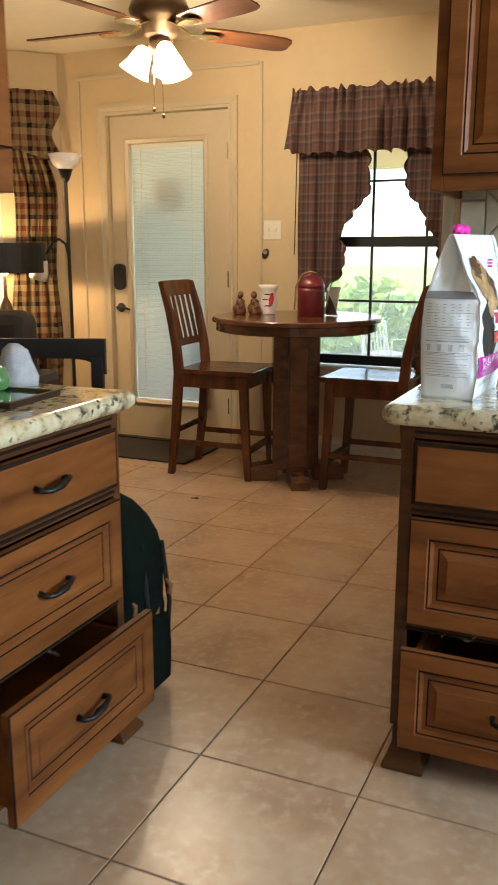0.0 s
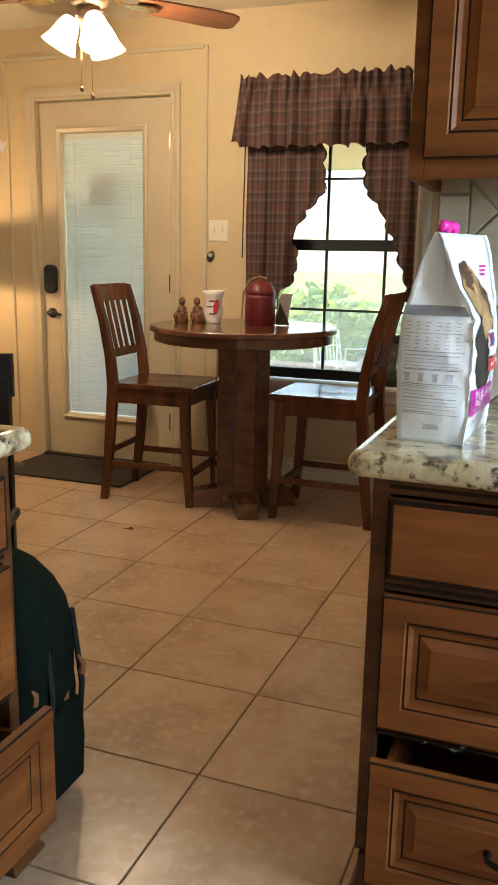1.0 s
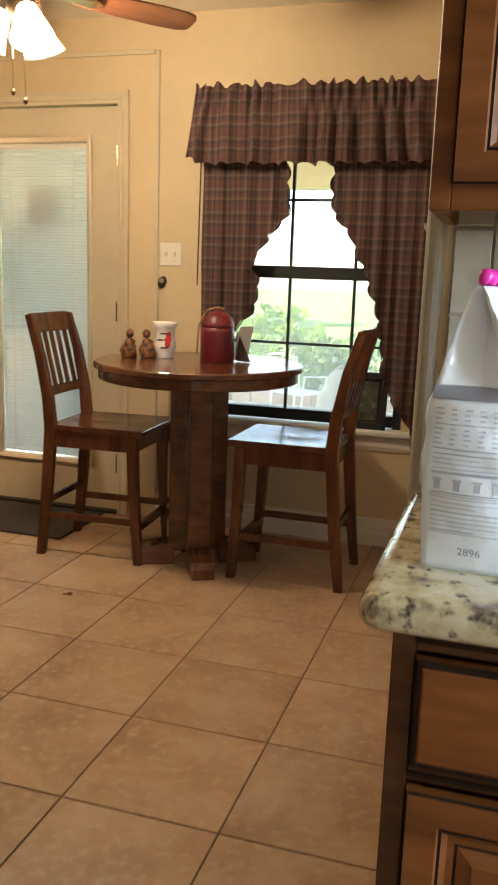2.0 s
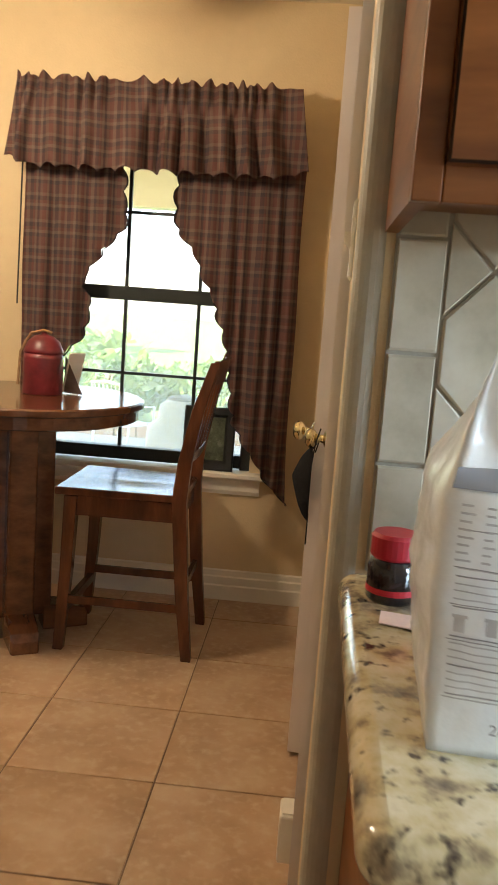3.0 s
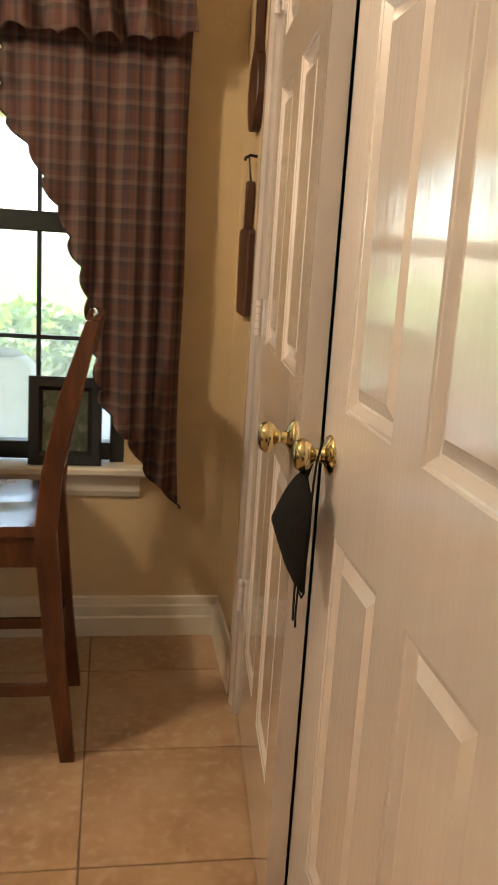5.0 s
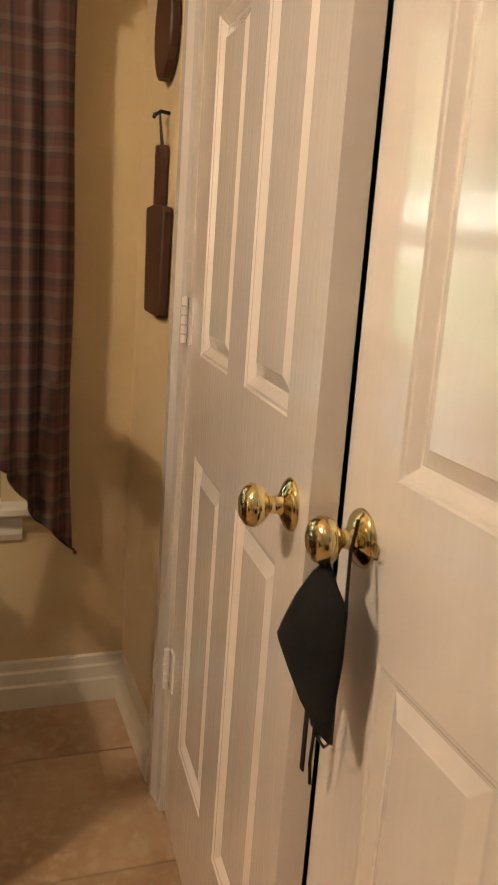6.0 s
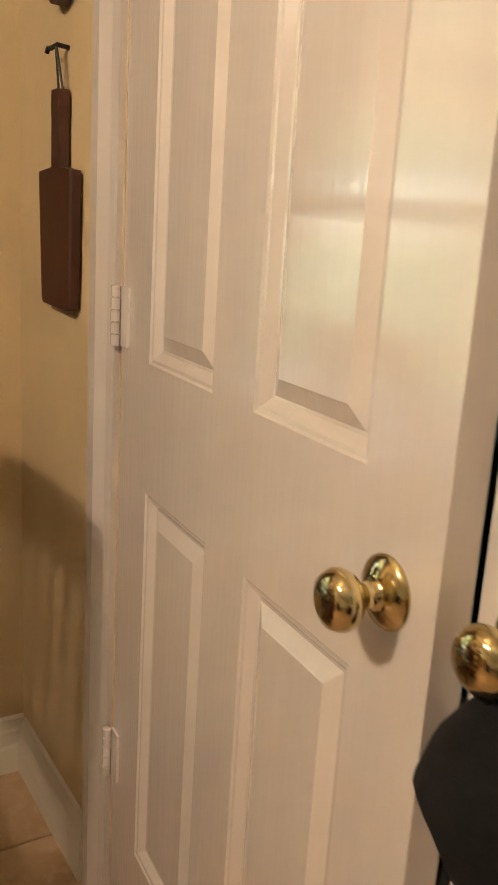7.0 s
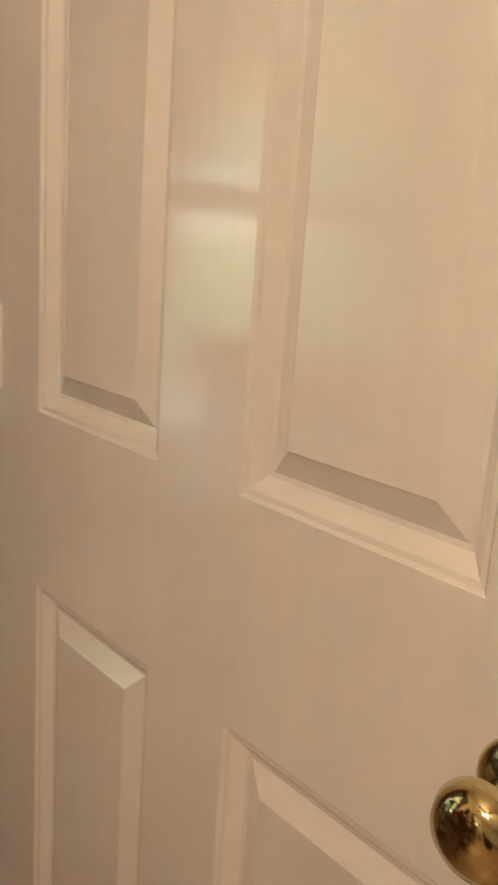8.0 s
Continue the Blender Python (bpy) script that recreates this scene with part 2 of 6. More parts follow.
def thing(name, label, category, m=None, group="", kind=""):
    ob = new(name)
    ob.empty_display_size = 0.05
    if m is not None:
        ob.matrix_world = m
    return tagged(ob, label, category, group, kind)


def box(x0, y0, z0, x1, y1, z1, bm=None, m=None):
    bm = bm or bmesh.new()
    vs = [bm.verts.new((x, y, z)) for x in (x0, x1) for y in (y0, y1) for z in (z0, z1)]
    for f in ((0, 1, 3, 2), (4, 6, 7, 5), (0, 4, 5, 1), (2, 3, 7, 6), (0, 2, 6, 4), (1, 5, 7, 3)):
        bm.faces.new([vs[i] for i in f])
    if m is not None:
        bmesh.ops.transform(bm, matrix=m, verts=vs)
    return bm


def loft(rings, bm=None, caps=True, closed=True):
    """Rings of points, all with the same count, joined by quads."""
    bm = bm or bmesh.new()
    rows = [[bm.verts.new(p) for p in r] for r in rings]
    n = len(rows[0])
    for a, b in zip(rows, rows[1:]):
        for i in range(n if closed else n - 1):
            bm.faces.new((a[i], a[(i + 1) % n], b[(i + 1) % n], b[i]))
    if caps:
        bm.faces.new(rows[0][::-1]), bm.faces.new(rows[-1])
    return bm


def lathe(profile, n=24, bm=None, at=(0, 0, 0), caps=True):
    """A turned shape about z: (radius, height) pairs."""
    return loft([[(at[0] + r * math.cos(a), at[1] + r * math.sin(a), at[2] + z) for a in [math.tau * i / n for i in range(n)]] for r, z in profile], bm, caps)


def tube(points, radius, n=8, bm=None):
    pts = [Vector(p) for p in points]
    rings = []
    side = None
    for i, p in enumerate(pts):
        d = (pts[min(i + 1, len(pts) - 1)] - pts[max(i - 1, 0)]).normalized()
        if side is None:
            side = d.orthogonal().normalized()
        side = (side - d * side.dot(d)).normalized()
        up = d.cross(side)
        r = radius[i] if isinstance(radius, (list, tuple)) else radius
        rings.append([p + side * r * math.cos(math.tau * k / n) + up * r * math.sin(math.tau * k / n) for k in range(n)])
    return loft(rings, bm)


def bent_bar(points, w, d, bm=None):
    """A bar of rectangular section w (x) by d (y) along points that rise in z."""
    rings = []
    for i, p in enumerate(points):
        ww, dd = (w[i], d[i]) if isinstance(w, (list, tuple)) else (w, d)
        rings.append([(p[0] - ww / 2, p[1] - dd / 2, p[2]), (p[0] + ww / 2, p[1] - dd / 2, p[2]), (p[0] + ww / 2, p[1] + dd / 2, p[2]), (p[0] - ww / 2, p[1] + dd / 2, p[2])])
    return loft(rings, bm)


def ring_panel(x0, z0, x1, z1, steps, back=None, dark=()):
    """A rectangle facing -y, stepped by (inset, y) pairs from its edge to its middle; steps named in dark take material 1."""
    bm = bmesh.new()
    loops = []
    if back is not None:
        loops.append([bm.verts.new(p) for p in ((x0, back, z0), (x1, back, z0), (x1, back, z1), (x0, back, z1))])
    for inset, y in steps:
        loops.append([bm.verts.new(p) for p in ((x0 + inset, y, z0 + inset), (x1 - inset, y, z0 + inset), (x1 - inset, y, z1 - inset), (x0 + inset, y, z1 - inset))])
    for k, (a, b) in enumerate(zip(loops, loops[1:])):
        for i in range(4):
            f = bm.faces.new((a[i], a[(i + 1) % 4], b[(i + 1) % 4], b[i]))
            f.material_index = 1 if k in dark else 0
    bm.faces.new(loops[-1])
    if back is not None:
        bm.faces.new(loops[0][::-1])
    return bm


def slab(name, x0, y0, z0, x1, y1, z1, mat, parent=None, label="", bevel=0.0):
    return part(name, box(x0, y0, z0, x1, y1, z1), mat, parent, label, bevel=bevel)


def setting(name, label, m=None):
    return thing(name, label, name.split("_")[0], m, kind="structure")


# ---- structure ----
CZ, BACK, SIDE = 2.47, 5.89, -0.56
WX0, WX1, WZ0, WZ1 = -1.86, -0.88, 0.56, 1.98
DX0, DX1, DZ1 = -3.215, -2.35, 2.075

floor = setting("floor", "beige ceramic tile floor with brown grout lines")
slab("grout_bed", -6, -1.6, -0.06, 2.6, 6.0, -0.004, GROUT, floor)

ceiling = tagged(slab("ceiling", -6, -1.6, CZ, 2.6, 6.1, CZ + 0.12, CEIL), "cream textured ceiling over kitchen and dining nook", "ceiling", kind="structure")

wall = setting("wall_north", "tan painted wall with a window and glazed door")
bm = box(-3.64, BACK, 0, DX0, BACK + 0.16, CZ)
box(DX0, BACK, DZ1, DX1, BACK + 0.16, CZ, bm)
box(DX1, BACK, 0, WX0, BACK + 0.16, CZ, bm)
box(WX0, BACK, 0, WX1, BACK + 0.16, WZ0, bm)
box(WX0, BACK, WZ1, WX1, BACK + 0.16, CZ, bm)
box(WX1, BACK, 0, 0.75, BACK + 0.16, CZ, bm)
part("wall_face", bm, WALL, wall)
# base board of the north wall, in two runs
for x0, x1 in ((-2.13, SIDE), (-3.555, -3.43)):
    bm = loft([[(x, BACK, 0), (x, BACK - 0.018, 0), (x, BACK - 0.018, 0.062), (x, BACK - 0.013, 0.068), (x, BACK - 0.013, 0.1), (x, BACK - 0.008, 0.106), (x, BACK - 0.006, 0.128), (x, BACK, 0.134)] for x in (x0, x1)])
    tagged(part("baseboard", bm, WHITE_TRIM), "white moulded baseboard along the tan wall", "baseboard", kind="structure")

# pantry wall with its double door opening
PY0, PY1, PZ = 3.865, 5.38, 2.045
SKEW = Matrix.Translation((SIDE, PY1, 0)) @ Matrix.Rotation(radians(-1.05), 4, "Z") @ Matrix.Translation((-SIDE, -PY1, 0))
wall = setting("wall_pantry", "tan painted wall around a double pantry door")
bm = box(SIDE, 3.58, 0, SIDE + 0.12, PY0, CZ)
box(SIDE, PY0, PZ, SIDE + 0.12, PY1, CZ, bm)
part("wall_face", bm, WALL, wall, bevel=0.006).matrix_world = SKEW
slab("wall_face", SIDE, PY1, 0, SIDE + 0.12, BACK, CZ, WALL, wall)
wall = setting("wall_partition", "tan painted wall behind the kitchen counter")
slab("wall_face", SIDE + 0.004, 3.552, 0, 2.6, 3.67, CZ, WALL, wall)
bm = loft([[(SIDE, y, 0), (SIDE - 0.018, y, 0), (SIDE - 0.018, y, 0.062), (SIDE - 0.013, y, 0.1), (SIDE - 0.006, y, 0.128), (SIDE, y, 0.134)] for y in (PY1 + 0.11, BACK - 0.018)])
tagged(part("baseboard", bm, WHITE_TRIM), "white moulded baseboard beside the pantry door", "baseboard", kind="structure")
# pantry inside
pantry = setting("wall_pantry_inside", "teal painted inside of the pantry")
slab("wall_face", 0.6, 3.67, 0, 0.7, BACK, CZ, TEAL, pantry)
slab("wall_face", SIDE + 0.12, BACK - 0.02, 0, 0.6, BACK, CZ, TEAL, pantry)
# other walls that close the place
wall = setting("wall_bay", "tan painted angled wall with a curtained window")
BAY = pose(-3.57, BACK + 0.004, 0, 0, 0, 45)
slab("wall_face", -3.3, 0.0, 0, -1.35, 0.16, CZ, WALL, wall).matrix_world = BAY
slab("wall_face", -1.35, 0.0, 0, -0.4, 0.16, 0.75, WALL, wall).matrix_world = BAY
slab("wall_face", -1.35, 0.0, 2.0, -0.4, 0.16, CZ, WALL, wall).matrix_world = BAY
slab("wall_face", -0.4, 0.0, 0, 0.004, 0.16, CZ, WALL, wall).matrix_world = BAY
wall = setting("wall_west", "tan painted living room wall")
slab("wall_face", -6.0, -1.6, 0, -5.85, 4.1, CZ, WALL, wall)
wall = setting("wall_east", "tan painted kitchen wall with a wide window")
for y0, y1, z0, z1 in ((-1.6, 1.65, 0, CZ), (3.15, 3.55, 0, CZ), (1.65, 3.15, 0, 0.97), (1.65, 3.15, 2.03, CZ)):
    slab("wall_face", 2.5, y0, z0, 2.6, y1, z1, WALL, wall)
# unseen opening, added behind the view for the cool fill
wall = setting("wall_south", "tan painted kitchen wall with an opening added for fill light")
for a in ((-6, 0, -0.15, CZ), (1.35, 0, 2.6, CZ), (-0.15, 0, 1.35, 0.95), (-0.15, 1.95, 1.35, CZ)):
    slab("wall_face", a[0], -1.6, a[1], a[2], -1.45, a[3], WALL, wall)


# ---- back door with blinds ----
def casing(name, label, x0, x1, z1, w, paint, depth=0.018):
    """Moulded casing round a doorway, in the plane y = 0 and facing -y."""
    t = thing(name, label, "trim", kind="structure")
    def strip(points):
        return loft([[(p[0] + a * q[0], -b, p[1] + a * q[1]) for a, b in ((0, 0), (0, depth * 0.6), (w * 0.25, depth * 0.75), (w * 0.35, depth * 0.55), (w * 0.7, depth), (w, depth), (w, 0))] for p, q in points])
    part("casing_side", strip([((x0, 0), (-1, 0)), ((x0, z1), (-1, 1))]), paint, t)
    part("casing_side", strip([((x1, 0), (1, 0)), ((x1, z1), (1, 1))]), paint, t)
    part("casing_head", strip([((x0, z1), (-1, 1)), ((x1, z1), (1, 1))]), paint, t)
    return t


casing("trim_door", "cream moulded casing around the back door", DX0, DX1, DZ1, 0.06, TRIM).matrix_world = pose(0, BACK, 0)
outer = thing("trim_panel", "cream moulding strip framing the back door", "trim", kind="structure")
slab("strip", -3.425, BACK - 0.014, 0, -3.4, BACK, 2.29, TRIM, outer, bevel=0.004)
slab("strip", -2.15, BACK - 0.014, 0, -2.128, BACK, 2.31, TRIM, outer, bevel=0.004)
slab("strip", -3.425, BACK - 0.013, 2.292, -2.152, BACK, 2.315, TRIM, outer, bevel=0.004)

door = setting("door_1", "cream exterior door with full glass and closed mini blinds")
gx0, gx1, gz0, gz1 = -3.06, -2.535, 0.27, 1.9
bm = box(DX0 + 0.012, BACK + 0.02, 0.012, gx0 - 0.03, BACK + 0.062, DZ1 - 0.008)
box(gx1 + 0.03, BACK + 0.02, 0.012, DX1 - 0.012, BACK + 0.062, DZ1 - 0.008, bm)
box(gx0 - 0.03, BACK + 0.02, 0.012, gx1 + 0.03, BACK + 0.062, gz0 - 0.03, bm)
box(gx0 - 0.03, BACK + 0.02, gz1 + 0.03, gx1 + 0.03, BACK + 0.062, DZ1 - 0.008, bm)
part("slab", bm, TRIM, door)
bm = loft([[(gx0 - a, BACK + b, gz0 - a), (gx1 + a, BACK + b, gz0 - a), (gx1 + a, BACK + b, gz1 + a), (gx0 - a, BACK + b, gz1 + a)] for a, b in ((0.032, 0.02), (0.032, 0.008), (0.022, 0.002), (0.004, 0.012), (0, 0.03), (0, 0.05))], caps=False)
part("lite_frame", bm, TRIM, door)
pane = slab("pane", gx0, BACK + 0.028, gz0, gx1, BACK + 0.032, gz1, GLASS, door)
pane.visible_shadow = False
BLIND = material("blind_slat", (0.8, 0.82, 0.8), 0.5)
nt = BLIND.node_tree
tr, ms = nt.nodes.new("ShaderNodeBsdfTranslucent"), nt.nodes.new("ShaderNodeMixShader")
tr.inputs[0].default_value = (0.75, 0.82, 0.84, 1)
ms.inputs[0].default_value = 0.42
nt.links.new(nt.nodes["Principled BSDF"].outputs[0], ms.inputs[1]), nt.links.new(tr.outputs[0], ms.inputs[2]), nt.links.new(ms.outputs[0], nt.nodes["Material Output"].inputs[0])
bm = bmesh.new()
z = gz0 + 0.008
while z < gz1 - 0.03:
    loft([[(x, BACK + 0.044, z), (x, BACK + 0.0405, z + 0.006), (x, BACK + 0.042, z + 0.016), (x, BACK + 0.0425, z + 0.016), (x, BACK + 0.0415, z + 0.006), (x, BACK + 0.0445, z)] for x in (gx0 + 0.006, gx1 - 0.004)], bm)
    z += 0.0155
tagged(part("blind_slats", bm, BLIND, door, "white mini blind slats"), kind="stuff")
slab("blind_headrail", gx0 + 0.005, BACK + 0.035, gz1 - 0.028, gx1 - 0.005, BACK + 0.05, gz1 - 0.002, PLASTIC_W, door)
for x in (gx0 + 0.07, gx1 - 0.09):
    slab("blind_cord", x, BACK + 0.036, gz0, x + 0.004, BACK + 0.039, gz1 - 0.03, PLASTIC_W, door)
bm = loft([[(-3.15 + r * 0.042 * math.cos(a), BACK + y, 1.075 + r * (0.03 * math.sin(a) + (0.055 if math.sin(a) > 0 else -0.055))) for a in [math.tau * (i + 0.5) / 20 for i in range(20)]] for r, y in ((1, 0.02), (1, -0.002), (0.9, -0.008))])
part("keypad_lock", bm, BLACK, door, "black oval keypad deadbolt")
lever = part("lever_handle", lathe([(0.03, 0), (0.03, 0.008), (0.014, 0.012), (0.012, 0.05)], 16), IRON, door, "dark bronze lever handle")
lever.matrix_world = pose(-3.15, BACK + 0.02, 0.875, 90)
part("lever_arm", tube([(-3.15, BACK - 0.025, 0.875), (-3.1, BACK - 0.03, 0.877), (-3.06, BACK - 0.025, 0.865)], [0.011, 0.009, 0.006]), IRON, lever).matrix_parent_inverse = lever.matrix_world.inverted()
for z in (0.22, 1.02, 1.78):
    part("hinge", lathe([(0.006, 0), (0.007, 0.004), (0.007, 0.096), (0.005, 0.1)], 8, at=(DX1 - 0.004, BACK - 0.003, z)), IRON if z < 1.5 else BRASS, door)
slab("threshold", DX0, BACK - 0.03, 0, DX1, BACK + 0.1, 0.012, IRON, door)

# ---- dining window ----
win = setting("window_1", "dark framed double hung window with muntins")
fy0, fy1 = BACK + 0.03, BACK + 0.075
MID = 1.295
bm = box(WX0, fy0, WZ0, WX0 + 0.045, fy1, WZ1)
box(WX1 - 0.045, fy0, WZ0, WX1, fy1, WZ1, bm)
box(WX0 + 0.045, fy0, WZ1 - 0.045, WX1 - 0.045, fy1, WZ1, bm)
box(WX0 + 0.045, fy0 - 0.006, WZ0 + 0.02, WX1 - 0.045, fy1, WZ0 + 0.075, bm)
part("window_frame", bm, FRAME_DARK, win, bevel=0.003)
slab("meeting_rail", WX0 + 0.045, fy0 - 0.012, MID - 0.03, WX1 - 0.045, fy1 - 0.005, MID + 0.028, FRAME_DARK, win, bevel=0.003)
for x in (-1.46, -1.145):
    slab("muntin", x - 0.007, fy0 + 0.012, WZ0 + 0.07, x + 0.007, fy0 + 0.03, MID - 0.03, FRAME_DARK, win)
    slab("muntin", x - 0.007, fy0 + 0.012, MID + 0.028, x + 0.007, fy0 + 0.03, WZ1 - 0.045, FRAME_DARK, win)
for z in (0.955, 1.63):
    slab("muntin", WX0 + 0.045, fy0 + 0.011, z - 0.006, WX1 - 0.045, fy0 + 0.031, z + 0.006, FRAME_DARK, win)
for z0, z1 in ((WZ0 + 0.075, MID - 0.03), (MID + 0.028, WZ1 - 0.045)):
    pane = slab("pane", WX0 + 0.045, fy0 + 0.018, z0, WX1 - 0.045, fy0 + 0.022, z1, GLASS, win)
    pane.visible_shadow = False
# added see-through sheet whose whitish colour paints glare haze over the lower sash
HAZE = bpy.data.materials.new("insect_screen")
HAZE.use_nodes = True
nt = HAZE.node_tree
clear, veil, both = nt.nodes.new("ShaderNodeBsdfTransparent"), nt.nodes.new("ShaderNodeBsdfTranslucent"), nt.nodes.new("ShaderNodeMixShader")
veil.inputs[0].default_value = (0.8, 0.84, 0.84, 1)
both.inputs[0].default_value = 0.22
nt.links.new(clear.outputs[0], both.inputs[1]), nt.links.new(veil.outputs[0], both.inputs[2])
nt.links.new(both.outputs[0], nt.nodes["Material Output"].inputs[0])
haze_pane = slab("insect_screen", WX0 + 0.02, BACK + 0.1, WZ0 + 0.03, WX1 - 0.02, BACK + 0.101, MID, HAZE, win, "added pale sheet outside the lower sash, standing in for glare haze")
haze_pane.visible_shadow = False
sill = setting("window_sill", "white painted window sill with apron")
part("sill_board", loft([[(x, BACK + 0.09, 0.545), (x, BACK - 0.05, 0.545), (x, BACK - 0.056, 0.552), (x, BACK - 0.056, 0.566), (x, BACK - 0.05, 0.572), (x, BACK + 0.09, 0.572)] for x in (-1.93, -0.8)]), WHITE_TRIM, sill)
part("apron", loft([[(x, BACK, 0.47), (x, BACK - 0.01, 0.472), (x, BACK - 0.018, 0.49), (x, BACK - 0.018, 0.545), (x, BACK, 0.545)] for x in (-1.9, -0.83)]), WHITE_TRIM, sill)


# ---- pantry double door ----
def door_leaf(sign, name, label, m, st, pw, mu, w, h=2.03):
    """Six-panel leaf hinged at the origin; extends along sign * x, faces -y."""
    d = thing(name, label, "door", m, kind="structure")
    t, KZ, KX = 0.035, 0.938 if sign > 0 else 0.937, w - (0.063 if sign > 0 else 0.05)
    rows = [(0.235, 0.853), (1.031, 1.603), (1.7, 1.91)] if sign > 0 else [(0.225, 0.826), (1.013, 1.59), (1.69, 1.9)]
    def b(x0, z0, x1, z1, bm=None):
        x0, x1 = sorted((sign * x0, sign * x1))
        return box(x0, 0, z0, x1, t, z1, bm)
    bm = b(0, 0.012, st, h)
    b(st + 2 * pw + mu, 0.012, w, h, bm)
    b(st + pw, 0.012, st + pw + mu, h, bm)
    zs = [0.012] + [z for r in rows for z in r] + [h]
    for c in (0, 1):
        x0 = st + c * (pw + mu)
        for k in range(0, len(zs), 2):
            b(x0, zs[k], x0 + pw, zs[k + 1], bm)
    part("leaf_frame", bm, DOOR_WHITE, d)
    for c in (0, 1):
        x0 = st + c * (pw + mu)
        x0, x1 = sorted((sign * x0, sign * (x0 + pw)))
        for z0, z1 in rows:
            part("panel", ring_panel(x0, z0, x1, z1, [(0, 0.0), (0.004, 0.0), (0.007, 0.0025), (0.011, 0.003), (0.022, 0.012), (0.026, 0.0125), (0.045, 0.005), (0.047, 0.004)], back=t), DOOR_WHITE, d)
    for z in (0.312, 1.043, 1.775):
        metal = STEEL if sign < 0 else DOOR_WHITE
        prof = []
        for k in range(5):
            prof += [(0.0045, z + 0.018 * k), (0.0075, z + 0.018 * k + 0.0015), (0.0075, z + 0.018 * k + 0.0165), (0.0045, z + 0.018 * (k + 1))]
        hinge = part("hinge", lathe(prof, 10, at=(-sign * 0.002, -0.011, 0)), metal, d)
        part("hinge_leaf", box(min(0, sign * 0.03), -0.004, z + 0.001, max(0, sign * 0.03), 0.002, z + 0.089), metal, hinge)
    knob = part("knob", lathe([(0.0, 0.062), (0.014, 0.0615), (0.0225, 0.057), (0.0265, 0.049), (0.0265, 0.044), (0.022, 0.036), (0.014, 0.031), (0.0105, 0.026), (0.0115, 0.014), (0.016, 0.012)][::-1], 28, caps=False), BRASS, d, "polished brass knob", smooth=True)
    knob.matrix_world = m @ pose(sign * KX, 0, KZ, 90)
    knob.matrix_parent_inverse = Matrix()
    knob.matrix_basis = pose(sign * KX, 0, KZ, 90)
    part("rosette", lathe([(0.0325, 0), (0.0325, 0.002), (0.03, 0.005), (0.024, 0.008), (0.017, 0.012), (0.013, 0.013)], 28), BRASS, knob, smooth=True)
    if sign < 0:
        part("release_ring", tube([(0.041 + 0.008 * math.cos(a), 0.008 * math.sin(a), 0.006) for a in [math.tau * k / 12 for k in range(13)]], 0.0013, 6), BRASS, knob, "small wire ring beside the knob plate")
    return d


door_leaf(1, "door_2", "white six-panel pantry door leaf standing ajar", pose(SIDE - 0.004, PY1 - 0.012, 0, 0, 0, -90 - 4.6), 0.111, 0.2185, 0.096, 0.746)
door_leaf(-1, "door_3", "white six-panel pantry door leaf, closed", pose(SIDE - 0.023, PY0 + 0.006, 0, 0, 0, -90 + 0.1), 0.105, 0.2185, 0.1, 0.747)
casing("trim_pantry", "white moulded casing around the pantry doors", -PY1 - 0.004, -PY0 + 0.004, PZ, 0.09, DOOR_WHITE).matrix_world = SKEW @ pose(SIDE, 0, 0, 0, 0, -90)


